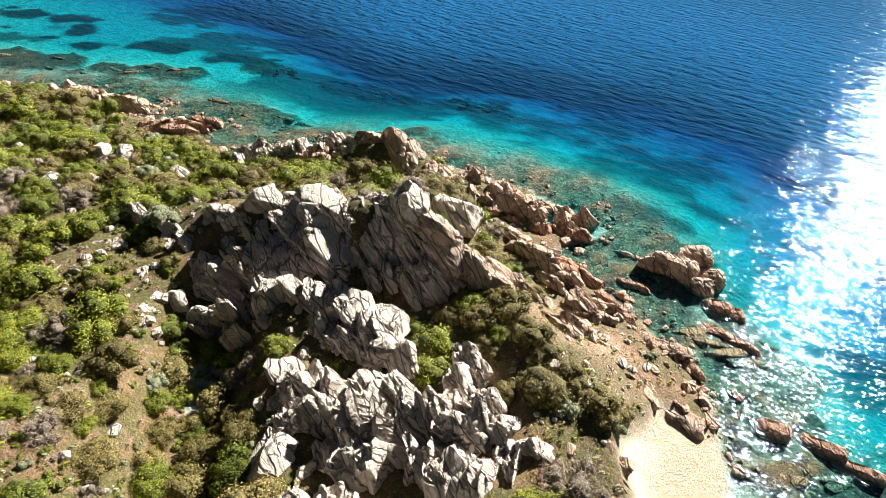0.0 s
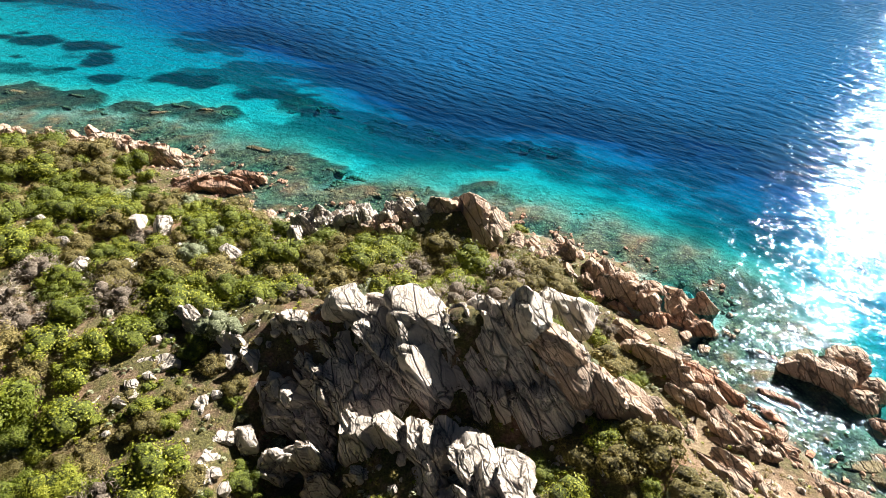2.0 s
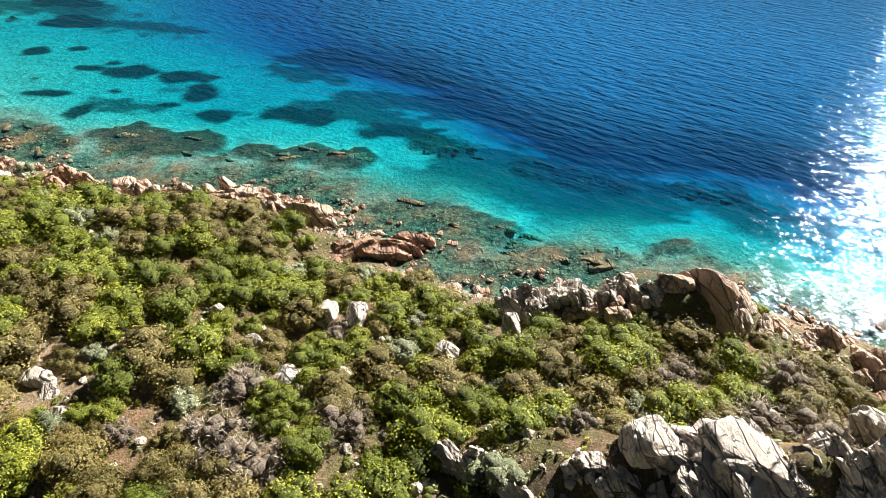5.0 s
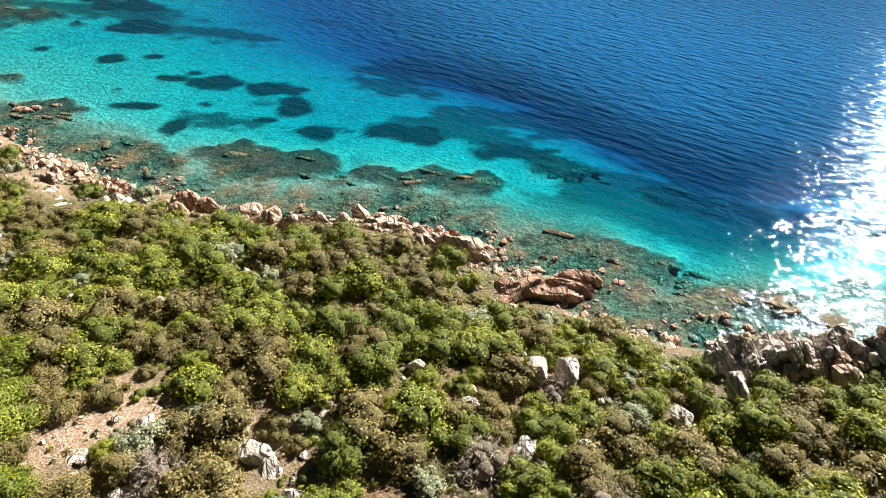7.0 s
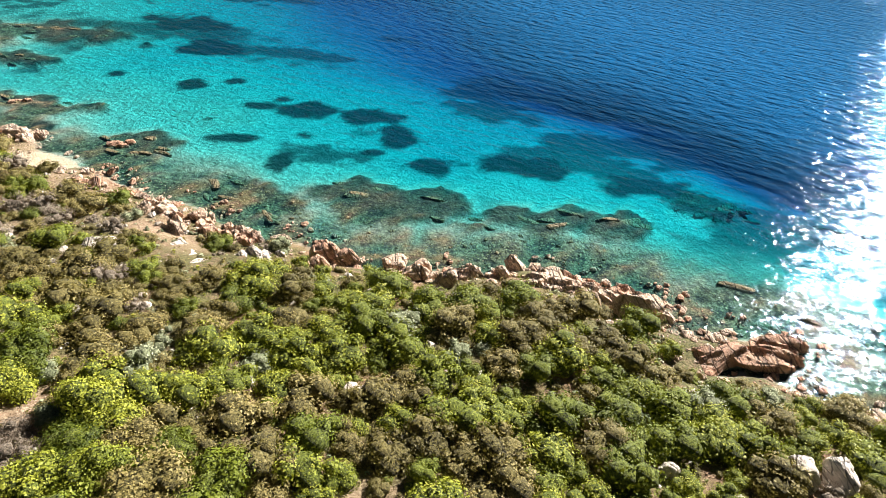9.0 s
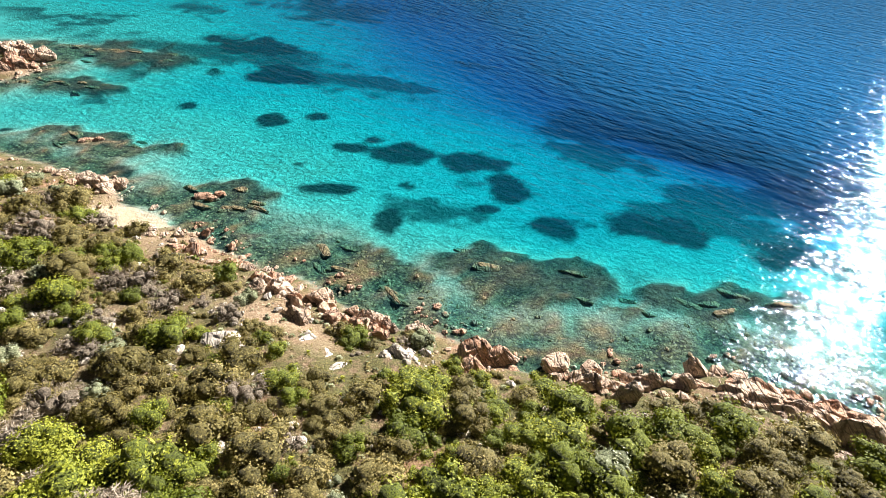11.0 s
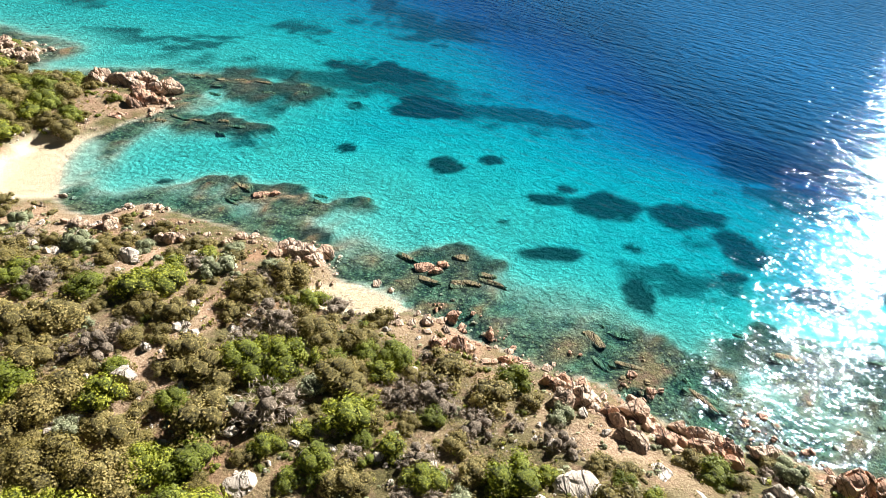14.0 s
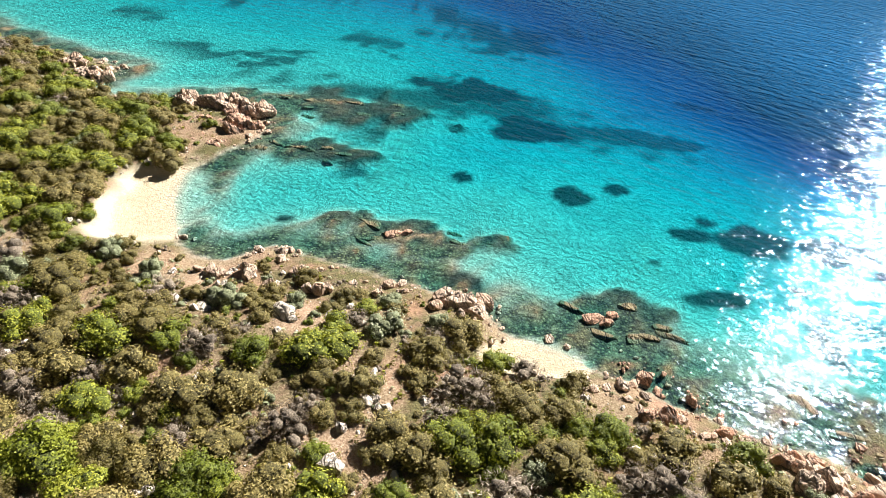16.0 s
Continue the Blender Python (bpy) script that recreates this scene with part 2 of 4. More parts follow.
def ground_material():
    m, t, b = material("coast_ground")
    p = world_position(t)
    fine, mid, wide = noise_tex(t, 9, 6, 0.7, p), noise_tex(t, 1.3, 5, 0.65, p), noise_tex(t, 0.23, 4, 0.6, p)
    soil = ramp(t, fine, (0.28, (0.05, 0.032, 0.018)), (0.5, (0.19, 0.12, 0.07)), (0.72, (0.46, 0.33, 0.22)))
    grass = ramp(t, fine, (0.3, (0.03, 0.03, 0.008)), (0.55, (0.12, 0.11, 0.03)), (0.75, (0.28, 0.24, 0.09)))
    land = mixed(t, ramp(t, mid, (0.36, (0, 0, 0)), (0.52, (1, 1, 1))), soil, grass)
    land = mixed(t, ramp(t, wide, (0.5, (0, 0, 0)), (0.7, (0.7, 0.7, 0.7))), land, ramp(t, fine, (0.3, (0.22, 0.10, 0.06)), (0.7, (0.50, 0.28, 0.18))))
    open_soil = ramp(t, fine, (0.3, (0.20, 0.11, 0.065)), (0.5, (0.45, 0.30, 0.20)), (0.7, (0.74, 0.60, 0.47)))
    land = mixed(t, calc(t, "MULTIPLY", attribute(t, "bare"), ramp(t, mid, (0.3, (0.3, 0.3, 0.3)), (0.5, (1, 1, 1)))), land, open_soil)
    sand = ramp(t, noise_tex(t, 3, 6, 0.7, p), (0.3, (0.74, 0.62, 0.46)), (0.7, (0.86, 0.77, 0.62)))
    land = mixed(t, attribute(t, "sand"), land, sand)
    wet = mixed(t, 0.45, sand, (0.36, 0.24, 0.10))
    land = mixed(t, attribute(t, "wet"), land, wet)
    stones = node(t, "ShaderNodeTexVoronoi", Scale=4.2)
    t.links.new(p, stones.inputs["Vector"])
    pebbly = ramp(t, stones.outputs["Distance"], (0.1, (0.27, 0.24, 0.12)), (0.32, (0.075, 0.078, 0.034)), (0.5, (0.010, 0.012, 0.006)))
    pebbly = mixed(t, ramp(t, mid, (0.42, (0, 0, 0)), (0.66, (0.6, 0.6, 0.6))), pebbly, (0.28, 0.265, 0.15))
    bed_sand = ramp(t, noise_tex(t, 0.8, 5, 0.6, p), (0.3, (0.40, 0.37, 0.30)), (0.7, (0.56, 0.52, 0.43)))
    bed = mixed(t, attribute(t, "rocky"), bed_sand, pebbly)
    bed = mixed(t, attribute(t, "grass"), bed, ramp(t, fine, (0.3, (0.004, 0.007, 0.005)), (0.7, (0.016, 0.022, 0.013))))
    t.links.new(mixed(t, attribute(t, "under"), land, bed), b.inputs["Base Color"])
    b.inputs["Roughness"].default_value = 0.9
    # bed relief added to imitate the bright mottling of caustics on the sand
    caustic_ripple = noise_tex(t, 2.4, 2, 0.5, p)
    t.links.new(bump(t, calc(t, "ADD", calc(t, "ADD", fine, mid), calc(t, "MULTIPLY", calc(t, "MULTIPLY", caustic_ripple, 1.6), attribute(t, "under"))), 0.9, 0.14), b.inputs["Normal"])
    return m


def water_material():
    m, t, b = material("sea_water")
    t.nodes.remove(b)
    out = t.nodes["Material Output"]
    depth = attribute(t, "depth")
    tint = t.nodes.new("ShaderNodeCombineColor")
    for socket, keep in zip(tint.inputs, (0.22, 0.872, 0.968)):
        t.links.new(calc(t, "POWER", keep, depth), socket)
    clear = t.nodes.new("ShaderNodeBsdfTransparent")
    t.links.new(tint.outputs[0], clear.inputs[0])
    body = t.nodes.new("ShaderNodeBsdfDiffuse")
    body.inputs[0].default_value = (0.012, 0.17, 0.44, 1)
    haze = calc(t, "SUBTRACT", 1.0, calc(t, "POWER", 0.982, calc(t, "POWER", depth, 1.6)))
    inner = t.nodes.new("ShaderNodeMixShader")
    t.links.new(haze, inner.inputs[0])
    t.links.new(clear.outputs[0], inner.inputs[1])
    t.links.new(body.outputs[0], inner.inputs[2])
    p = world_position(t)
    turn = node(t, "ShaderNodeMapping")
    wind = node(t, "ShaderNodeMapping")
    wind.inputs["Rotation"].default_value = (0, 0, radians(34))
    t.links.new(p, wind.inputs["Vector"])
    turn.inputs["Scale"].default_value = (0.6, 1.5, 1)
    t.links.new(wind.outputs[0], turn.inputs["Vector"])
    swell = noise_tex(t, 0.75, 1, 0.5, turn.outputs[0])
    chop = noise_tex(t, 2.6, 2, 0.55, turn.outputs[0])
    waves = calc(t, "ADD", calc(t, "MULTIPLY", swell, 1.3), calc(t, "MULTIPLY", chop, 0.55))
    normal = bump(t, waves, 1.0, 0.155)
    t.links.new(bump(t, waves, 1.0, 0.7), body.inputs["Normal"])
    gloss = t.nodes.new("ShaderNodeBsdfGlossy")
    gloss.inputs["Roughness"].default_value = 0.055
    gloss.inputs["Color"].default_value = (0.62, 0.84, 1.0, 1)
    t.links.new(normal, gloss.inputs["Normal"])
    facing = node(t, "ShaderNodeLayerWeight", Blend=0.5)
    t.links.new(normal, facing.inputs["Normal"])
    mirror = calc(t, "ADD", 0.03, calc(t, "MULTIPLY", 0.9, calc(t, "POWER", facing.outputs["Facing"], 5.0)), True)
    top = t.nodes.new("ShaderNodeMixShader")
    t.links.new(mirror, top.inputs[0])
    t.links.new(inner.outputs[0], top.inputs[1])
    t.links.new(gloss.outputs[0], top.inputs[2])
    t.links.new(top.outputs[0], out.inputs["Surface"])
    return m


GROUND, WATER = ground_material(), water_material()


# ---- land and sea ----
def graded(a, b, step, far, grow=1.35):
    mid = np.arange(a, b + step / 2, step)
    tail, w = [], step
    while sum(tail) < far:
        w *= grow
        tail.append(w)
    tail = np.cumsum(tail)
    return np.concatenate([(a - tail)[::-1], mid, b + tail])


def sheet(name, xs, ys, zs, keep, mat, fields):
    nx, ny = len(xs), len(ys)
    gx, gy = np.meshgrid(xs, ys)
    co = np.stack([gx, gy, zs], -1).reshape(-1, 3)
    i = (np.arange(ny - 1)[:, None] * nx + np.arange(nx - 1)[None]).ravel()
    quads = np.stack([i, i + 1, i + nx + 1, i + nx], -1)
    if keep is not None:
        quads = quads[keep.ravel()[quads].any(axis=1)]
    me = bpy.data.meshes.new(name)
    me.vertices.add(len(co))
    me.vertices.foreach_set("co", co.ravel())
    me.loops.add(quads.size)
    me.loops.foreach_set("vertex_index", quads.ravel())
    me.polygons.add(len(quads))
    me.polygons.foreach_set("loop_start", np.arange(len(quads)) * 4)
    me.polygons.foreach_set("use_smooth", np.ones(len(quads), bool))
    for key, values in fields.items():
        me.attributes.new(key, "FLOAT", "POINT").data.foreach_set("value", values.ravel().astype(np.float32))
    me.update()
    me.validate()
    me.materials.append(mat)
    return new(name, me)


XS, YS = graded(-122, 34, 0.42, 2500), graded(2, 112, 0.42, 2500)
GX, GY = np.meshgrid(XS, YS)
GZ, GD, GSAND, GROCKY, GGRASS = height(GX, GY)
tagged(sheet("ground", XS, YS, GZ, None, GROUND, {
    "sand": GSAND, "wet": GSAND * smooth(0.62, 0.2, GZ), "rocky": GROCKY, "grass": GGRASS, "under": smooth(0.12, -0.08, GZ), "bare": bare(GX, GY)}),
    "sandy granite coast and pale sea bed", "ground", kind="structure")
DEPTH = np.clip(-2.0 * GZ, 0, 40)  # true depth of water
WX, WY = XS[::2], YS[::2]
tagged(sheet("water", WX, WY, np.zeros((len(WY), len(WX))), GZ[::2, ::2] < 0.7, WATER, {"depth": DEPTH[::2, ::2]}),
       "clear turquoise sea turning deep blue offshore", "sea", kind="structure")


# ---- stone and plant materials ----
def granite_material(name, pale, mid, deep, lichen):
    m, t, b = material(name)
    p = world_position(t)
    lean = node(t, "ShaderNodeMapping")
    lean.inputs["Rotation"].default_value = (0, radians(35), 0)
    t.links.new(p, lean.inputs["Vector"])
    slab = node(t, "ShaderNodeMapping")
    slab.inputs["Scale"].default_value = (2.4, 0.7, 0.32)
    t.links.new(lean.outputs[0], slab.inputs["Vector"])
    grain, blot = noise_tex(t, 14, 5, 0.7, p), noise_tex(t, 0.9, 5, 0.6, p)
    streak = noise_tex(t, 2.6, 5, 0.65, slab.outputs[0])
    col = ramp(t, grain, (0.25, mid), (0.55, pale), (0.8, tuple(min(1, c * 1.2) for c in pale)))
    col = mixed(t, ramp(t, blot, (0.42, (0, 0, 0)), (0.66, (1, 1, 1))), col, mid)
    tone = t.nodes.new("ShaderNodeObjectInfo").outputs["Random"]
    col = mixed(t, calc(t, "MULTIPLY", tone, 0.2), col, deep)
    col = mixed(t, ramp(t, streak, (0.6, (0, 0, 0)), (0.75, (0.6, 0.6, 0.6))), col, lichen)
    cracks = node(t, "ShaderNodeTexVoronoi", Scale=0.8)
    cracks.feature = "DISTANCE_TO_EDGE"
    wob = mixed(t, 0.22, slab.outputs[0], t.nodes.new("ShaderNodeTexNoise").outputs["Color"])
    t.links.new(wob, cracks.inputs["Vector"])
    gap = ramp(t, cracks.outputs["Distance"], (0.0, (0, 0, 0)), (0.05, (1, 1, 1)))
    fine = node(t, "ShaderNodeTexVoronoi", Scale=2.3)
    fine.feature = "DISTANCE_TO_EDGE"
    t.links.new(wob, fine.inputs["Vector"])
    hair = calc(t, "MAXIMUM", ramp(t, fine.outputs["Distance"], (0.0, (0, 0, 0)), (0.06, (1, 1, 1))), ramp(t, blot, (0.4, (0, 0, 0)), (0.58, (1, 1, 1))))
    gap = calc(t, "MULTIPLY", gap, hair)
    col = mixed(t, gap, mixed(t, 0.75, col, (0.05, 0.04, 0.032)), col)
    t.links.new(col, b.inputs["Base Color"])
    b.inputs["Roughness"].default_value = 0.85
    relief = calc(t, "ADD", calc(t, "MULTIPLY", gap, 0.7), calc(t, "ADD", calc(t, "MULTIPLY", streak, 0.9), calc(t, "MULTIPLY", grain, 0.3)))
    t.links.new(bump(t, relief, 1.0, 0.22), b.inputs["Normal"])
    return m


GREY = granite_material("grey_granite", (0.80, 0.71, 0.62), (0.64, 0.55, 0.47), (0.42, 0.35, 0.29), (0.13, 0.12, 0.11))
PINK = granite_material("pink_granite", (0.72, 0.56, 0.44), (0.55, 0.37, 0.26), (0.38, 0.22, 0.14), (0.18, 0.11, 0.07))
RED = granite_material("red_granite", (0.66, 0.42, 0.30), (0.50, 0.27, 0.17), (0.32, 0.16, 0.095), (0.12, 0.08, 0.055))
DARK = granite_material("drowned_granite", (0.30, 0.24, 0.12), (0.17, 0.14, 0.07), (0.11, 0.09, 0.05), (0.07, 0.065, 0.035))


def leaf_material(name, dark, mid, light, glow, island):
    m, t, b = material(name)
    p = world_position(t)
    if island:
        pick = attribute(t, "tone")
    else:
        pick = t.nodes.new("ShaderNodeObjectInfo").outputs["Random"]
    wide = noise_tex(t, 0.62, 3, 0.7, p)
    small = noise_tex(t, 5.0, 3, 0.7, p)
    fac = calc(t, "ADD", calc(t, "MULTIPLY", pick, 0.50), calc(t, "ADD", calc(t, "MULTIPLY", wide, 0.62), calc(t, "MULTIPLY", small, 0.25)))
    col = ramp(t, fac, (0.36, dark), (0.58, mid), (0.82, light))
    t.links.new(col, b.inputs["Base Color"])
    b.inputs["Roughness"].default_value = 0.6
    b.inputs["Specular IOR Level"].default_value = 0.3
    thin = t.nodes.new("ShaderNodeBsdfTranslucent")
    t.links.new(mixed(t, 0.5, col, glow), thin.inputs[0])
    both = t.nodes.new("ShaderNodeMixShader")
    both.inputs[0].default_value = 0.16
    t.links.new(b.outputs[0], both.inputs[1])
    t.links.new(thin.outputs[0], both.inputs[2])
    t.links.new(both.outputs[0], t.nodes["Material Output"].inputs["Surface"])
    return m


SPECIES = {  # dark, middle, light, colour of light through the leaf
    "mastic": ((0.035, 0.055, 0.005), (0.165, 0.200, 0.016), (0.33, 0.35, 0.04), (0.44, 0.45, 0.03)),
    "cistus": ((0.055, 0.050, 0.010), (0.195, 0.160, 0.045), (0.32, 0.26, 0.095), (0.44, 0.36, 0.07)),
    "dry": ((0.11, 0.085, 0.06), (0.30, 0.24, 0.18), (0.48, 0.40, 0.32), (0.26, 0.20, 0.15)),
    "helichrysum": ((0.12, 0.14, 0.07), (0.28, 0.31, 0.17), (0.46, 0.48, 0.31), (0.30, 0.33, 0.2)),
}
LEAF = {k: leaf_material(k + "_leaf", *v, False) for k, v in SPECIES.items()}
LEAF_FAR = {k: leaf_material(k + "_cover", *v, True) for k, v in SPECIES.items()}


def twig_material():
    m, t, b = material("twig_bark")
    n = noise_tex(t, 12, 4, 0.6, world_position(t))
    t.links.new(ramp(t, n, (0.3, (0.012, 0.012, 0.006)), (0.7, (0.06, 0.05, 0.028))), b.inputs["Base Color"])
    b.inputs["Roughness"].default_value = 0.9
    return m


TWIG = twig_material()


# Leaf colours for crown cores, dark end deepened: shade between leaves put into colour.
def shaded_inner_material(name, dark, mid, light):
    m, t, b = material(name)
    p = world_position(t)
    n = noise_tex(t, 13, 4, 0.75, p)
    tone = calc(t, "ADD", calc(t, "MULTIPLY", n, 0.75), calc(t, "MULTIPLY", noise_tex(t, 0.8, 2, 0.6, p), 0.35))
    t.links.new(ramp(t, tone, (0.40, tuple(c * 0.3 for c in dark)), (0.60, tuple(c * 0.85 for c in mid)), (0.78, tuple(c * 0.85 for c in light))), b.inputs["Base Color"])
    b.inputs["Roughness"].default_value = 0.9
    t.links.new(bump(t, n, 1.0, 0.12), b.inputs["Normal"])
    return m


SHADED_INNER = {k: shaded_inner_material(k + "_shaded_inner", v[0], v[1], v[2]) for k, v in SPECIES.items()}


# ---- mesh helpers ----
def raw_mesh(name, co, faces, mats, index=None, smooth_shade=False):
    """A mesh from arrays of corners and of equal-sided faces."""
    me = bpy.data.meshes.new(name)
    co, faces = np.asarray(co, float), np.asarray(faces)
    k = faces.shape[1]
    me.vertices.add(len(co))
    me.vertices.foreach_set("co", co.ravel())
    me.loops.add(faces.size)
    me.loops.foreach_set("vertex_index", faces.ravel())
    me.polygons.add(len(faces))
    me.polygons.foreach_set("loop_start", np.arange(len(faces)) * k)
    me.polygons.foreach_set("use_smooth", np.full(len(faces), smooth_shade))
    if index is not None:
        me.polygons.foreach_set("material_index", np.asarray(index, np.int32))
    for mat in mats:
        me.materials.append(mat)
    me.update()
    me.validate()
    return me


def ball(subdiv):
    bm = bmesh.new()
    bmesh.ops.create_icosphere(bm, subdivisions=subdiv, radius=1)
    co = np.array([v.co[:] for v in bm.verts])
    faces = np.array([[v.index for v in f.verts] for f in bm.faces])
    bm.free()
    return co, faces


BALLS = {s: ball(s) for s in (1, 2, 3, 4, 5)}


def rock_shape(seed, subdiv, squareness=0.55, cuts=9, joints=2.0, depth=0.07, rough=0.10):
    """A weathered, jointed block about one unit in half size: squared off, sliced by planes, grooved along its joints."""
    rng = np.random.default_rng(seed)
    co, faces = BALLS[subdiv]
    p = np.sign(co) * np.abs(co) ** squareness
    p = p / np.maximum(1, np.linalg.norm(p, axis=1, keepdims=True) / 1.25)
    for _ in range(cuts):
        n = rng.normal(size=3)
        n[2] = n[2] * 0.7 + 0.15
        n /= np.linalg.norm(n)
        over = np.clip(p @ n - rng.uniform(0.62, 0.95), 0, None)
        p = p - over[:, None] * n * rng.uniform(0.8, 1.0)
    out = p / np.linalg.norm(p, axis=1, keepdims=True)
    o = rng.uniform(-50, 50, 3)
    for k in range(2):
        axis = np.array([1, 0.25, 0.15]) if k == 0 else np.array([0.1, 0.3, 1])
        u = p @ (axis / np.linalg.norm(axis)) * joints * (1 if k == 0 else 0.55) + 0.25 * fbm(p[:, 0] * 1.5 + o[0], p[:, 1] * 1.5 + o[1], p[:, 2] * 1.5 + o[2], 2, seed)
        g = np.abs((u + rng.random()) % 1 - 0.5) * 2
        p = p - out * (depth * (1.6 if k == 0 else 1.0) * smooth(0.25, 0.0, g))[:, None]
    p = p + out * (rough * fbm(p[:, 0] * 1.9 + o[0], p[:, 1] * 1.9 + o[1], p[:, 2] * 1.1 + o[2], 4, seed + 3))[:, None]
    return p, faces


def ribbed_shape(seed, subdiv, ribs=(3, 5), groove=0.34, fall=0.42, cross=1.5, rough=0.10):
    """A slab split into upright ribs of unequal height by deep open joints, crossed by shorter ones."""
    rng = np.random.default_rng(seed)
    co, faces = BALLS[subdiv]
    p = np.sign(co) * np.abs(co) ** 0.5
    p = p / np.maximum(1, np.linalg.norm(p, axis=1, keepdims=True) / 1.3)
    for _ in range(7):
        n = rng.normal(size=3) + (0.25, 0.1, 0.4)
        n /= np.linalg.norm(n)
        p = p - np.clip(p @ n - rng.uniform(0.66, 0.95), 0, None)[:, None] * n
    count = int(rng.integers(ribs[0], ribs[1] + 1))
    breaks = np.cumsum(rng.uniform(0.5, 1.5, count))
    breaks = (breaks / breaks[-1] * 2 - 1)[:-1]
    o = rng.uniform(-50, 50, 3)
    u = p[:, 0] + 0.16 * fbm(p[:, 1] * 1.3 + o[0], p[:, 2] * 1.3 + o[1], octaves=2, seed=seed)
    rib = np.searchsorted(breaks, u)
    gap = np.abs(u[:, None] - breaks[None]).min(axis=1)
    top, front, phase = rng.uniform(1 - fall, 1, count), rng.uniform(0.74, 1, count), rng.random(count)
    out = p / np.linalg.norm(p, axis=1, keepdims=True)
    g = smooth(0.10, 0.01, gap)
    w = (p[:, 2] + 0.3 * p[:, 1]) * cross + phase[rib] + 0.3 * fbm(p[:, 0] * 2 + o[2], p[:, 1] * 2, p[:, 2] * 2, 2, seed + 1)
    h = smooth(0.16, 0.0, np.abs(w % 1 - 0.5) * 2)
    p[:, 2] *= np.where(p[:, 2] > 0, top[rib], 1)
    p[:, 1] *= front[rib]
    p[:, 1:] *= (1 - groove * g)[:, None]
    p = p - out * (0.085 * h)[:, None]
    p = p + out * (rough * fbm(p[:, 0] * 2.2 + o[0], p[:, 1] * 2.2 + o[1], p[:, 2] * 1.4 + o[2], 4, seed + 3))[:, None]
    return p, faces


def ribbed(kind, count, mat, first, subdiv, **shape):
    out = [raw_mesh(kind, *ribbed_shape(first + i, subdiv, **shape), [mat], smooth_shade=True) for i in range(count)]
    for me in out:
        me.set_sharp_from_angle(angle=radians(24))
    return out


def blocks(kind, count, mat, first, subdiv, **shape):
    return [raw_mesh(kind, *rock_shape(first + i, subdiv, **shape), [mat], smooth_shade=False) for i in range(count)]


BLOCKS = {
    "slab": ribbed("granite_slab", 10, GREY, 100, 5),
    "plate": ribbed("granite_plate", 8, GREY, 140, 4, ribs=(2, 4), groove=0.22, fall=0.35, cross=1.1),
    "boulder": blocks("granite_boulder", 6, GREY, 200, 4, squareness=0.7, joints=1.3, depth=0.05),
    "pink": blocks("pink_boulder", 6, PINK, 300, 4, squareness=0.62, joints=1.9, depth=0.08),
    "pinkslab": ribbed("pink_slab", 8, PINK, 350, 4, ribs=(3, 5), groove=0.2, fall=0.3, cross=1.2),
    "red": ribbed("red_slab", 6, RED, 400, 4, ribs=(2, 4), groove=0.2, fall=0.3, cross=1.2),
    "sunk": blocks("drowned_rock", 5, DARK, 500, 3, squareness=0.7, joints=1.6, depth=0.08),
}
STONES = []  # footprints: x, y, radius


def ground_at(x, y):
    i, j = np.searchsorted(XS, x) - 1, np.searchsorted(YS, y) - 1
    u, v = (x - XS[i]) / (XS[i + 1] - XS[i]), (y - YS[j]) / (YS[j + 1] - YS[j])
    return (GZ[j, i] * (1 - u) + GZ[j, i + 1] * u) * (1 - v) + (GZ[j + 1, i] * (1 - u) + GZ[j + 1, i + 1] * u) * v


rock_rng = random.Random(5)


def rock(name, kind, x, y, size, top=None, turn=(0, 0, 0), label="", group=""):
    """One rock, size in half metres along its own axes, its top at the given height or a little over the ground."""
    me = rock_rng.choice(BLOCKS[kind])
    ob = new(name, me)
    m = Euler([radians(a) for a in turn]).to_matrix()
    reach = sum(abs(m[2][k]) * size[k] for k in range(3)) * 0.86
    base = ground_at(x, y)
    z = base + 0.35 * reach if top is None else max(min(top - reach, base + 0.8 * reach), base - 0.8 * reach)
    ob.matrix_world = Matrix.LocRotScale((x, y, z), Euler([radians(a) for a in turn]), size)
    STONES.append((x, y, max(size[0], size[1]) * 0.85))
    return tagged(ob, label, "rock", group)


def rock_row(name, kind, a, b, count, size, lean, spread, top=None, label="", group="", jitter=14):
    """Rocks along a line from a to b."""
    r = rock_rng
    for i in range(count):
        t = (i + r.uniform(0.1, 0.9)) / count
        x, y = a[0] + (b[0] - a[0]) * t + r.gauss(0, spread), a[1] + (b[1] - a[1]) * t + r.gauss(0, spread)
        s = r.uniform(0.7, 1.3)
        dims = tuple(c * s * r.uniform(0.8, 1.25) for c in size)
        turn = tuple(c + r.gauss(0, jitter) for c in lean)
        z = None if top is None else top[0] + (top[1] - top[0]) * t + r.gauss(0, 0.15)
        rock(name, kind, x, y, dims, z, turn, label, group)


# ---- the crag: leaning grey slabs stepping down its shaded face ----
LEAN = (-18, -30, 14)
BROAD = (-28, -26, 24)
CRAG = "tall jointed grey granite slab leaning on the crag"
row = dict(label=CRAG, group="slabs of the crag")
LIT = (-12, -48, -32)
rock_row("granite_slab", "slab", (-9.0, 26.6), (-4.0, 27.0), 7, (0.9, 0.8, 1.5), LEAN, 0.3, (4.2, 5.2), **row)
rock_row("granite_slab", "plate", (-4.2, 26.9), (-0.4, 26.6), 5, (0.65, 1.2, 1.7), LIT, 0.25, (5.4, 5.5), **row)
rock_row("granite_slab", "slab", (0.2, 26.4), (3.2, 25.9), 4, (1.2, 0.9, 2.0), BROAD, 0.25, (6.0, 6.5), **row)
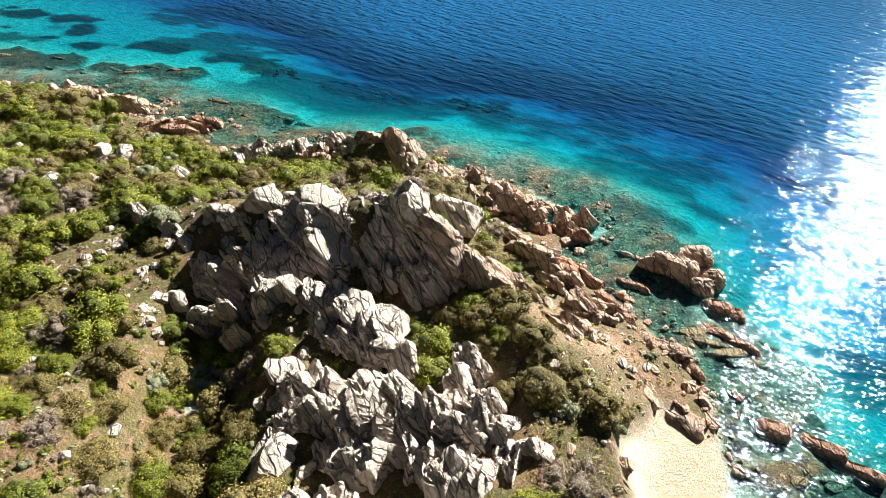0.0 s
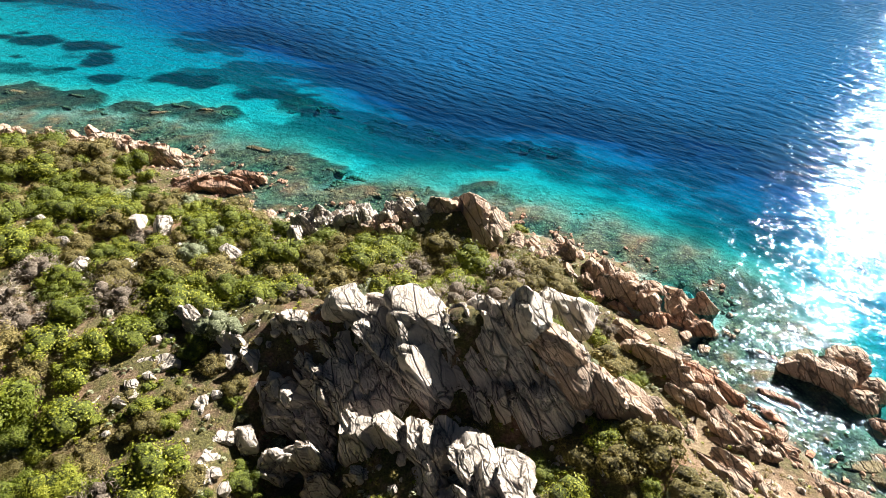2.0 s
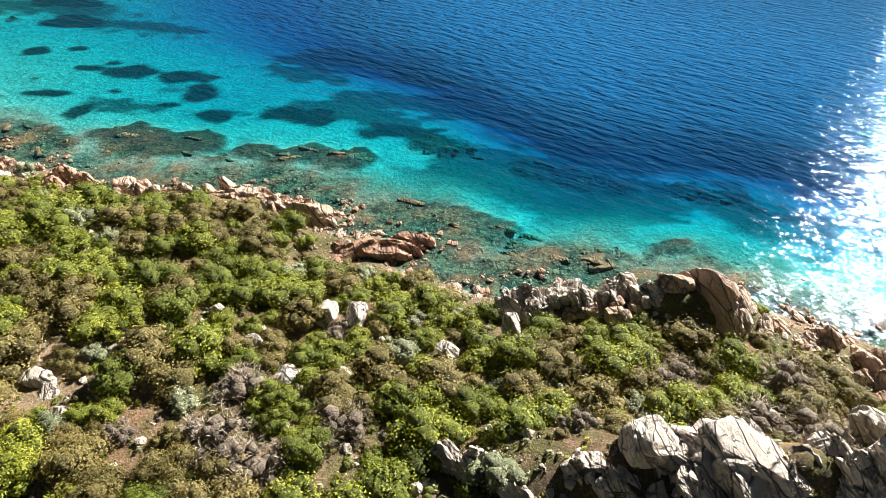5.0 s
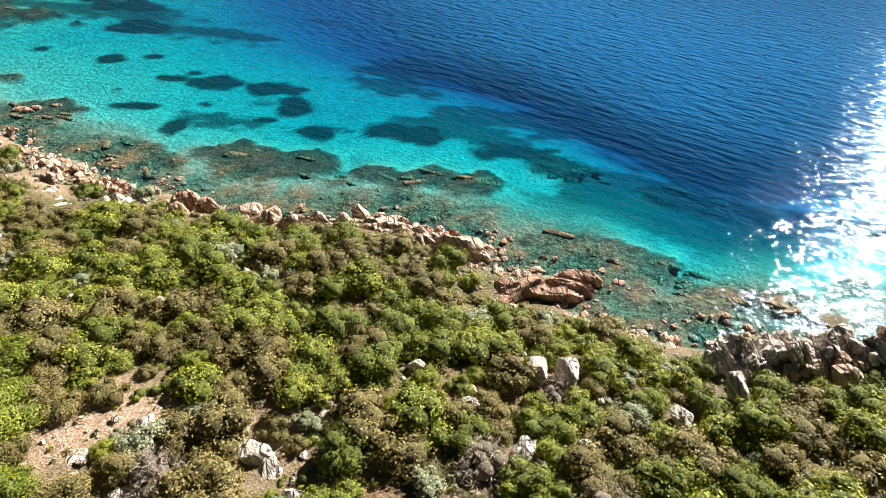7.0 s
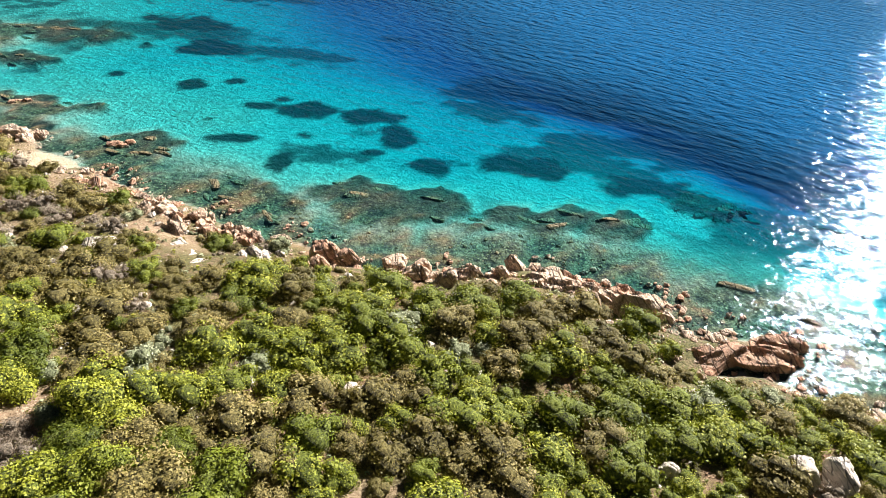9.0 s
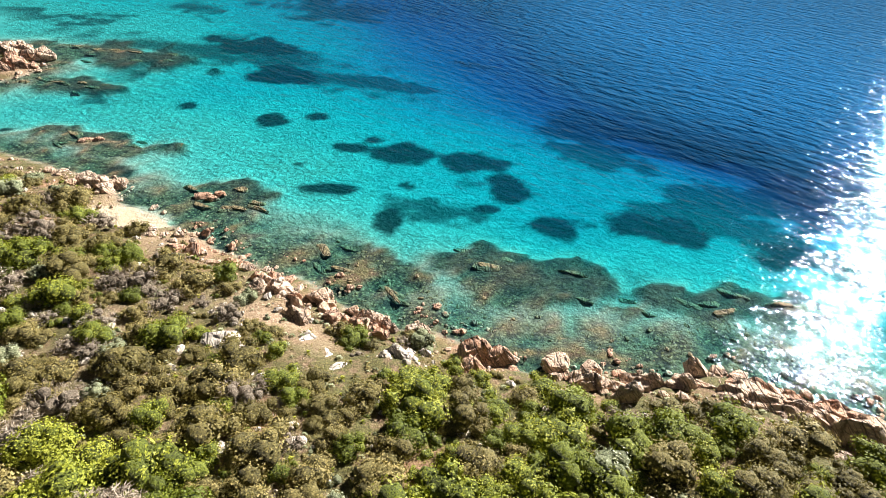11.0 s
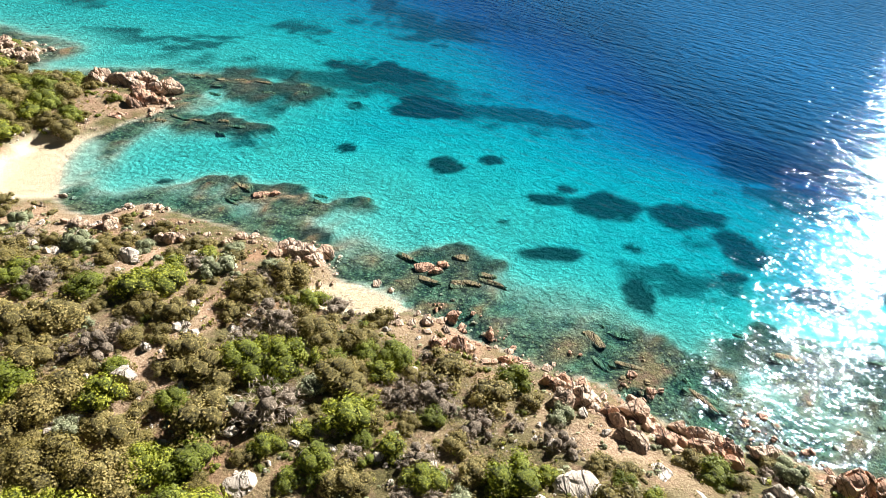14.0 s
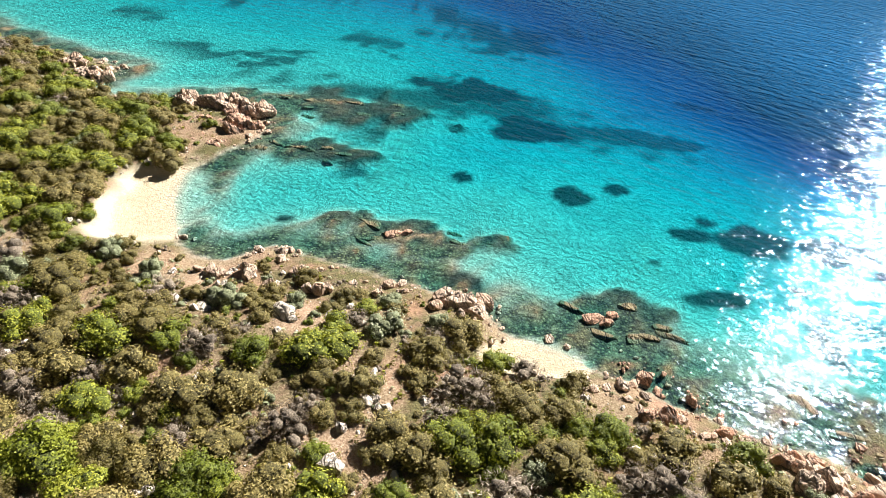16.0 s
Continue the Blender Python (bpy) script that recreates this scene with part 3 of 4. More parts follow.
rock_row("granite_slab", "plate", (-5.2, 25.6), (-0.6, 25.2), 5, (0.7, 1.2, 2.1), LIT, 0.2, (4.9, 5.2), **row)
rock_row("granite_slab", "slab", (0.0, 25.4), (4.6, 25.0), 5, (1.1, 0.75, 2.3), BROAD, 0.2, (4.6, 5.4), **row)
rock_row("granite_slab", "plate", (-4.8, 24.2), (-0.6, 23.8), 5, (0.65, 1.1, 1.8), LIT, 0.2, (3.7, 3.7), **row)
rock_row("granite_slab", "slab", (0.0, 24.1), (5.6, 23.5), 6, (1.1, 0.65, 1.9), BROAD, 0.2, (3.4, 3.7), **row)
rock_row("granite_slab", "pinkslab", (3.4, 25.6), (8.5, 24.2), 9, (0.7, 0.65, 1.5), (-10, -42, -15), 0.3, (6.0, 2.7), **row)
rock_row("granite_slab", "pinkslab", (6.0, 24.8), (10.5, 23.0), 8, (0.6, 0.6, 1.3), (-6, -50, -15), 0.35, (3.4, 1.5),
         label="pink jointed granite slab at the crag's seaward foot", group="slabs of the crag")
rock("granite_block", "boulder", 3.2, 25.9, (1.3, 1.1, 1.3), 7.0, (8, -12, 30), "blocky grey granite summit of the crag", "slabs of the crag")
rock("granite_block", "boulder", -5.0, 27.2, (1.3, 0.9, 0.9), 5.5, (0, 6, 10), "rounded grey granite block on the crag", "slabs of the crag")
rock("granite_block", "boulder", -2.2, 26.3, (0.9, 0.8, 0.7), 5.5, (0, 10, 40), "rounded grey granite block on the crag", "slabs of the crag")
rock("pale_boulder", "boulder", 5.7, 29.3, (1.7, 1.3, 1.4), 4.0, (4, 10, -20), "smooth pale pink granite boulder behind the crag", "boulders")
rock_row("granite_slab", "slab", (-13.5, 27.8), (-8.5, 27.0), 7, (0.6, 0.45, 0.7), (-10, -35, 15), 0.4, (3.8, 4.1),
         label="low grey granite slab among scrub", group="slabs of the crag")
rock_row("granite_slab", "plate", (-9.8, 25.4), (-5.6, 22.4), 8, (0.5, 0.8, 1.5), LIT, 0.5, (4.0, 2.6), **row)
rock_row("granite_slab", "slab", (-7.8, 23.6), (-4.6, 19.8), 7, (0.75, 0.6, 1.3), (-20, -30, 20), 0.5, (3.2, 2.0), **row)
rock_row("granite_slab", "slab", (-6.8, 25.0), (-3.4, 23.2), 5, (0.9, 0.65, 1.6), BROAD, 0.35, (4.0, 3.2), **row)
rock_row("granite_slab", "slab", (-6.2, 26.2), (-5.0, 23.8), 4, (0.85, 0.65, 1.7), BROAD, 0.3, (4.8, 3.4), **row)
STEP = "jagged grey granite slab on the lower step"
row = dict(label=STEP, group="slabs of the lower steps")
rock_row("granite_slab", "plate", (-3.6, 21.7), (2.8, 19.8), 12, (0.55, 0.95, 1.4), LIT, 0.3, (3.7, 3.9), **row)
rock_row("granite_slab", "slab", (-3.8, 20.2), (3.4, 18.6), 10, (0.95, 0.65, 1.5), BROAD, 0.3, (2.9, 3.0), **row)
rock_row("granite_slab", "plate", (-2.4, 17.0), (4.6, 15.6), 14, (0.5, 0.9, 1.7), (-14, -22, -25), 0.35, (2.7, 2.9), **row)
rock_row("granite_slab", "slab", (-2.2, 15.2), (6.2, 13.6), 15, (0.95, 0.7, 1.8), (-24, -16, 28), 0.35, (2.6, 3.4), **row)
rock_row("granite_slab", "plate", (-1.2, 13.1), (8.5, 11.6), 16, (0.55, 0.9, 1.5), (-14, -24, -25), 0.4, (2.3, 3.0), **row)
rock_row("granite_slab", "slab", (-1.0, 10.8), (9.0, 9.4), 13, (0.8, 0.7, 1.4), (-14, -14, 8), 0.4, (2.2, 2.7), **row)
rock_row("granite_slab", "slab", (5.5, 18.0), (9.5, 12.5), 10, (0.65, 0.6, 1.1), (-10, -32, -10), 0.6, (3.1, 2.7), **row)

# ---- the point, its knoll and the rocks along the open shore ----
rock_row("granite_slab", "slab", (-9.5, 38.2), (-1.0, 38.6), 14, (1.0, 0.8, 1.1), (-14, -22, 20), 0.3, (2.6, 3.3),
         label="grey granite slab along the seaward rim", group="rocks of the knoll")
rock_row("granite_slab", "pinkslab", (-6.5, 37.2), (-2.5, 37.3), 6, (0.7, 0.5, 0.5), (-8, -10, 10), 0.3, (2.2, 2.6),
         label="low grey granite slab along the seaward rim", group="rocks of the knoll")
rock("granite_block", "pink", 1.5, 38.0, (2.2, 1.4, 1.6), 4.2, (-34, 8, -30), "pink granite block with a flat pale top", "rocks of the knoll")
rock("granite_block", "pink", -0.6, 38.4, (1.2, 1.0, 1.2), 3.6, (-30, -6, -20), "pink granite block with a flat pale top", "rocks of the knoll")
rock_row("granite_slab", "pinkslab", (3.2, 37.6), (7.5, 35.6), 8, (0.8, 0.6, 0.8), (-6, -45, -20), 0.35, (2.2, 1.0),
         label="pink granite slab sloping to the sea", group="rocks of the knoll")
SHELF = "rust-red granite slab on the sea-washed point"
rock_row("granite_slab", "pinkslab", (5.5, 36.4), (14.0, 34.0), 13, (0.95, 0.6, 0.85), (0, -48, -25), 0.35, (2.0, 1.0), label=SHELF, group="slabs of the point")
rock_row("granite_slab", "pinkslab", (6.5, 34.8), (15.0, 32.3), 14, (0.95, 0.6, 0.85), (0, -48, -25), 0.35, (1.7, 1.2), label=SHELF, group="slabs of the point")
rock_row("granite_slab", "red", (8.0, 33.2), (14.8, 31.2), 11, (0.95, 0.5, 0.65), (0, -48, -25), 0.35, (1.0, 0.7), label=SHELF, group="slabs of the point")
rock_row("shore_slab", "pinkslab", (10.0, 29.6), (16.6, 20.6), 20, (1.7, 0.5, 0.5), (0, -10, -55), 0.5, (1.5, 0.75),
         label="long pink granite slab along the shore", group="slabs along the open shore")
rock_row("shore_slab", "red", (12.4, 28.4), (17.4, 19.5), 16, (1.4, 0.42, 0.42), (0, -8, -55), 0.4, (0.7, 0.5),
         label="long rust-red granite slab along the shore", group="slabs along the open shore")
rock_row("shore_slab", "pinkslab", (11.5, 22.0), (15.2, 17.0), 12, (1.4, 0.5, 0.5), (0, -10, -48), 0.6, (1.8, 0.9),
         label="long pink granite slab along the shore", group="slabs along the open shore")
rock_row("shore_slab", "pinkslab", (9.5, 14.5), (14.0, 10.0), 9, (1.1, 0.45, 0.45), (0, -10, -40), 0.5, (1.4, 0.8),
         label="long pink granite slab above the small beach", group="slabs along the open shore")
ISLET = "ribbed red-brown granite rock standing in the sea"
for x, y, s, top in ((19.6, 27.9, (1.5, 1.0, 1.2), 1.45), (21.0, 28.6, (1.2, 0.9, 1.0), 1.35), (18.4, 28.3, (1.0, 0.8, 0.9), 1.0),
                     (20.6, 26.4, (1.0, 0.8, 0.8), 0.85), (21.6, 27.0, (0.9, 0.7, 0.8), 0.8)):
    rock("sea_rock", "pink", x, y, s, top, (0, -12, -30), ISLET, "islet rocks")
for x, y, s, top in ((21.0, 24.6, (1.0, 0.6, 0.7), 0.45), (22.1, 24.0, (0.6, 0.5, 0.5), 0.35), (20.4, 22.6, (1.0, 0.4, 0.5), 0.3),
                     (21.4, 21.6, (1.0, 0.45, 0.5), 0.35), (20.6, 16.0, (0.9, 0.6, 0.6), 0.45), (22.4, 15.2, (1.3, 0.5, 0.5), 0.4),
                     (23.6, 14.0, (1.2, 0.4, 0.5), 0.35), (17.0, 29.6, (1.5, 0.4, 0.4), 0.2), (16.6, 26.4, (1.4, 0.35, 0.4), 0.25)):
    rock("sea_rock", "red", x, y, s, top, (0, -8, -35), "low wet red-brown rock awash in the sea", "rocks awash")

# ---- spits, coves and the far headlands ----
rock_row("spit_rock", "red", (-19.8, 43.9), (-14.8, 44.8), 14, (1.3, 0.5, 0.6), (0, -12, 8), 0.4, (0.95, 0.55), label="red granite slab of a low spit", group="slabs of the spits")
rock_row("spit_rock", "pinkslab", (-28.5, 49.5), (-21.2, 47.7), 18, (1.3, 0.7, 0.8), (0, -14, -18), 0.45, (1.5, 1.2), label="pink granite slab of a low spit", group="slabs of the spits")
rock_row("spit_rock", "red", (-26.0, 49.9), (-20.6, 47.9), 11, (1.3, 0.5, 0.6), (0, -14, -15), 0.35, (0.85, 0.7), label="red granite slab of a low spit", group="slabs of the spits")
rock_row("shore_boulder", "pink", (-37.5, 50.2), (-28.5, 49.9), 14, (0.6, 0.45, 0.4), (0, 0, 20), 0.8, None, "pink granite boulder on the shore", "shore boulders", 25)
for x, y, s, top in ((-40.4, 51.1, (1.0, 0.8, 1.2), 1.7), (-39.3, 51.1, (0.8, 0.6, 0.8), 1.2), (-40.8, 50.1, (0.7, 0.7, 0.8), 1.3)):
    rock("shore_boulder", "red", x, y, s, top, (0, -25, 20), "split red granite boulder on the shore", "shore boulders")
for x, y, s, top in ((-44.5, 49.7, (1.2, 0.7, 1.6), 2.6), (-43.5, 49.3, (0.9, 0.6, 1.5), 2.2), (-45.4, 49.6, (0.8, 0.6, 1.1), 2.0)):
    rock("granite_slab", "slab", x, y, s, top, (-15, -35, 20), "pale leaning granite slab near the shore", "pale shore rocks")
for x, y, s, top in ((-53.3, 49.5, (1.0, 0.8, 0.8), 2.35), (-52.4, 49.2, (0.6, 0.6, 0.7), 2.0), (-48.2, 49.0, (1.6, 1.0, 0.7), 1.9),
                     (-47.0, 48.2, (1.5, 0.8, 0.6), 1.7), (-49.4, 50.6, (1.1, 0.7, 0.6), 1.7)):
    rock("granite_boulder", "boulder", x, y, s, top, (0, 8, 30), "pale weathered granite boulder in scrub", "pale shore rocks")
rock_row("shore_boulder", "pink", (-50.5, 55.0), (-44.5, 52.2), 12, (0.55, 0.4, 0.35), (0, -10, -30), 0.9, None, "pink granite boulder on the shore", "shore boulders", 20)
rock_row("shore_boulder", "red", (-60.0, 60.0), (-51.0, 55.2), 12, (0.45, 0.35, 0.3), (0, -10, -30), 0.9, None, "red granite boulder on the shore", "shore boulders", 20)
for x, y, s, top in ((-68.2, 65.8, (1.0, 0.8, 0.9), 1.2), (-67.3, 65.2, (0.7, 0.7, 0.7), 0.9), (-69.2, 66.3, (0.8, 0.6, 0.6), 0.9),
                     (-66.9, 66.2, (0.7, 0.6, 0.6), 0.7)):
    rock("shore_boulder", "pink", x, y, s, top, (0, -10, 20), "pink granite boulder beside the cove", "shore boulders")
rock_row("shore_boulder", "pink", (-84.5, 67.6), (-70.5, 65.8), 14, (0.4, 0.35, 0.3), (0, 0, 0), 0.9, None, "pale granite boulder on the low bank", "shore boulders", 20)
rock_row("shore_slab", "pinkslab", (-53.3, 56.0), (-50.3, 52.4), 9, (0.7, 0.5, 0.7), (0, -35, -20), 0.5, (1.6, 1.5),
         label="pink granite slab leaning out of the scrub by the shore", group="slabs along the open shore")
rock_row("shore_slab", "red", (-48.4, 53.6), (-45.6, 51.8), 7, (0.6, 0.4, 0.5), (0, -30, -30), 0.4, (1.2, 1.0),
         label="rust-red granite slab at the water's edge", group="slabs along the open shore")
rock_row("shore_slab", "pinkslab", (-35.6, 50.0), (-29.0, 49.6), 12, (1.0, 0.5, 0.5), (0, -18, -25), 0.5, (1.0, 0.8),
         label="pink granite slab beside the pebble beach", group="slabs along the open shore")
rock_row("granite_slab", "plate", (-13.4, 24.4), (-8.6, 20.8), 8, (0.45, 0.6, 0.9), LIT, 0.8, (2.9, 2.2),
         label="grey granite slab half hidden by scrub", group="slabs of the crag")
HEAD = "red-brown granite block of the far headland"
rock_row("headland_rock", "pink", (-93.0, 90.5), (-86.5, 90.0), 14, (0.9, 0.8, 0.9), (0, -20, 10), 0.5, (2.0, 1.4), HEAD, "headland rocks", 20)
rock_row("headland_rock", "red", (-89.5, 87.8), (-86.4, 86.5), 11, (0.85, 0.75, 0.8), (0, -20, 10), 0.6, (1.6, 1.0), HEAD, "headland rocks", 20)
rock_row("headland_rock", "red", (-91.0, 84.8), (-87.6, 83.6), 9, (0.7, 0.6, 0.6), (0, -20, 10), 0.4, (1.0, 0.6), HEAD, "headland rocks", 20)
rock_row("headland_rock", "pink", (-108.0, 99.0), (-103.4, 96.5), 10, (0.9, 0.8, 0.8), (0, -20, 10), 0.6, (1.6, 1.0), HEAD, "headland rocks", 20)

# ---- rocks that stand out of the scrub ----
INLAND = "grey granite rock standing out of the scrub"
for x, y, s, top in ((-17.3, 35.9, (0.8, 0.6, 0.6), 2.9), (-18.8, 36.0, (0.7, 0.6, 0.6), 2.8), (-24.2, 35.7, (0.4, 0.4, 0.5), 2.9),
                     (-19.8, 31.4, (0.9, 0.5, 0.8), 3.2), (-17.4, 31.6, (0.7, 0.4, 0.8), 3.2), (-30.2, 30.4, (0.8, 0.5, 0.5), 3.7),
                     (-29.4, 29.8, (0.6, 0.5, 0.4), 3.4), (-34.0, 28.0, (0.8, 0.7, 0.4), 3.8), (-36.2, 29.0, (0.9, 0.6, 0.4), 4.0),
                     (-13.6, 24.8, (0.8, 0.6, 0.6), 3.0), (-14.9, 22.6, (0.6, 0.5, 0.6), 2.5), (-17.0, 22.4, (0.7, 0.7, 0.7), 2.9),
                     (-16.0, 22.0, (0.5, 0.4, 0.5), 2.4), (-12.4, 20.4, (0.7, 0.4, 0.5), 1.9), (-10.6, 22.8, (0.7, 0.5, 0.9), 2.7),
                     (-10.0, 20.4, (0.7, 0.5, 0.9), 2.1), (-22.0, 33.6, (0.5, 0.4, 0.4), 3.0), (-12.6, 33.8, (0.7, 0.5, 0.4), 2.9),
                     (-9.4, 35.8, (0.8, 0.5, 0.4), 2.7), (-66.8, 48.6, (0.8, 0.6, 0.4), 2.5), (-64.5, 47.4, (0.7, 0.5, 0.4), 2.2),
                     (-73.6, 53.8, (0.6, 0.5, 0.35), 2.5), (-77.8, 63.4, (0.8, 0.6, 0.5), 1.8), (-75.4, 61.6, (0.7, 0.5, 0.4), 1.8),
                     (-82.2, 63.2, (0.7, 0.6, 0.4), 1.6), (-62.0, 47.0, (0.6, 0.5, 0.4), 1.9), (-57.0, 46.4, (0.6, 0.5, 0.4), 1.6),
                     (-70.0, 57.6, (0.6, 0.4, 0.4), 1.7), (-80.5, 52.0, (0.6, 0.4, 0.3), 2.9)):
    rock("granite_rock", "boulder", x, y, s, top, (rock_rng.gauss(0, 12), rock_rng.gauss(-15, 12), rock_rng.uniform(0, 180)), INLAND, "rocks in the scrub")

# ---- drowned rocks ----
for k, (x, y, sx, sy, turn) in enumerate(SHELVES):
    for i in range(7):
        u, v = rock_rng.uniform(-0.8, 0.8) * sx, rock_rng.uniform(-0.7, 0.7) * sy
        c, s = math.cos(radians(turn)), math.sin(radians(turn))
        px, py = x + u * c - v * s, y + u * s + v * c
        if inland(np.array([px]), np.array([py]))[0] < -1.5:
            rock("drowned_rock", "sunk", px, py, (rock_rng.uniform(0.6, 1.3), rock_rng.uniform(0.25, 0.45), rock_rng.uniform(0.18, 0.3)),
                 ground_at(px, py) + 0.1, (0, 0, turn + rock_rng.gauss(-5, 15)), "dark weedy rock just under the water", "drowned rocks")
for x, y, s in ((-72.6, 72.9, 0.7), (-71.8, 73.2, 0.5), (-60.3, 65.6, 0.7), (-59.6, 65.3, 0.5), (-59.2, 65.9, 0.45)):
    rock("sea_rock", "red", x, y, (s, s * 0.7, s * 0.5), 0.22, (0, 0, 20), "low red rock just breaking the surface", "rocks awash")


# ---- plants ----
def plant(seed, leaves, size, lobes=6, flat=0.75, twiggy=False):
    """Crown of small leaves on overlapping lobes, one unit in half width, with solid filler cores inside it."""
    rng = np.random.default_rng(seed)
    a = rng.uniform(0, 2 * np.pi, lobes)
    r = np.sqrt(rng.uniform(0.05, 1, lobes)) * 0.68
    rad = rng.uniform(0.20, 0.46, lobes)
    cen = np.stack([r * np.cos(a), r * np.sin(a), rng.uniform(0.15, 0.78, lobes) * (1.1 - 0.8 * r)], -1)
    cen[0], rad[0] = (0, 0, 0.3), 0.5
    pts, nor = [], []
    while len(pts) < leaves:
        k = rng.integers(lobes)
        n = rng.normal(size=3)
        n[2] = n[2] * 0.9 + 0.25
        n /= np.linalg.norm(n)
        p = cen[k] + n * rad[k] * rng.uniform(0.80, 1.24)
        if p[2] < 0.02 or (np.linalg.norm((p - cen), axis=1) < rad * 0.86).any():
            continue
        pts.append(p)
        nor.append(n)
    pts, nor = np.array(pts), np.array(nor)
    nor = nor + rng.normal(size=nor.shape) * (0.55 if twiggy else 0.38)
    nor /= np.linalg.norm(nor, axis=1, keepdims=True)
    u = np.cross(nor, rng.normal(size=nor.shape))
    u /= np.linalg.norm(u, axis=1, keepdims=True)
    v = np.cross(nor, u)
    if twiggy:
        u, v = nor * 1.1 + u * 0.7, v * 0.2
    s = size * rng.uniform(0.6, 1.35, (leaves, 1))
    w = s * rng.uniform(0.5, 0.8, (leaves, 1))
    lift = nor * s * 0.25
    co = np.stack([pts - u * s - v * w, pts + u * s - v * w * 0.6 + lift, pts + v * w * 1.6 + lift], 1)
    co[..., 2] *= flat
    core_co, core_f = BALLS[1]
    cc, cf = [], []
    for k in range(lobes):
        bumpy = 1 + 0.25 * fbm(core_co[:, 0] * 3 + k, core_co[:, 1] * 3, core_co[:, 2] * 3, 2, seed)
        c = cen[k] + core_co * (rad[k] * (0.6 if twiggy else 0.86) * bumpy)[:, None]
        c[:, 2] = np.maximum(c[:, 2], 0.0) * flat
        cc.append(c)
        cf.append(core_f + k * len(core_co))
    faces = np.arange(leaves * 3).reshape(-1, 3)
    return co.reshape(-1, 3), faces, np.vstack(cc), np.vstack(cf)


FORMS = {  # leaves, leaf size, lobes, flatness, twiggy
    "mastic": (2400, 0.035, 20, 0.80, False), "cistus": (2300, 0.034, 20, 0.74, False),
    "dry": (1500, 0.065, 11, 0.80, True), "helichrysum": (900, 0.042, 7, 0.85, False)}
NAMES = {"mastic": ("mastic_bush", "rounded dark green mastic bush on the slope"), "cistus": ("cistus_bush", "olive brown rockrose bush on the slope"),
         "dry": ("dry_bush", "bare grey dry bush with thin twigs"), "helichrysum": ("curry_bush", "small pale grey-green cushion bush")}


def stems(seed):
    """Short forked stems under a crown."""
    rng = np.random.default_rng(seed)
    co, faces = [], []
    for k in range(5):
        a = rng.uniform(0, 6.28)
        tip = np.array([math.cos(a) * 0.45, math.sin(a) * 0.45, rng.uniform(0.3, 0.5)])
        n = len(co)
        for base, rad in ((np.array([0, 0, -0.15]), 0.05), (tip, 0.02)):
            for j in range(4):
                co.append(base + rad * np.array([math.cos(j * 1.57), math.sin(j * 1.57), 0]))
        faces += [[n + j, n + (j + 1) % 4, n + 4 + (j + 1) % 4, n + 4 + j] for j in range(4)]
    return raw_mesh("stems", co, faces, [TWIG])


YLOW_X = [-140, -85, -66, -48, -38, -20, -12, 5, 30]
YLOW_Y = [62, 50, 43, 32, 27, 20, 11, 9, 9]
plant_rng = np.random.default_rng(11)


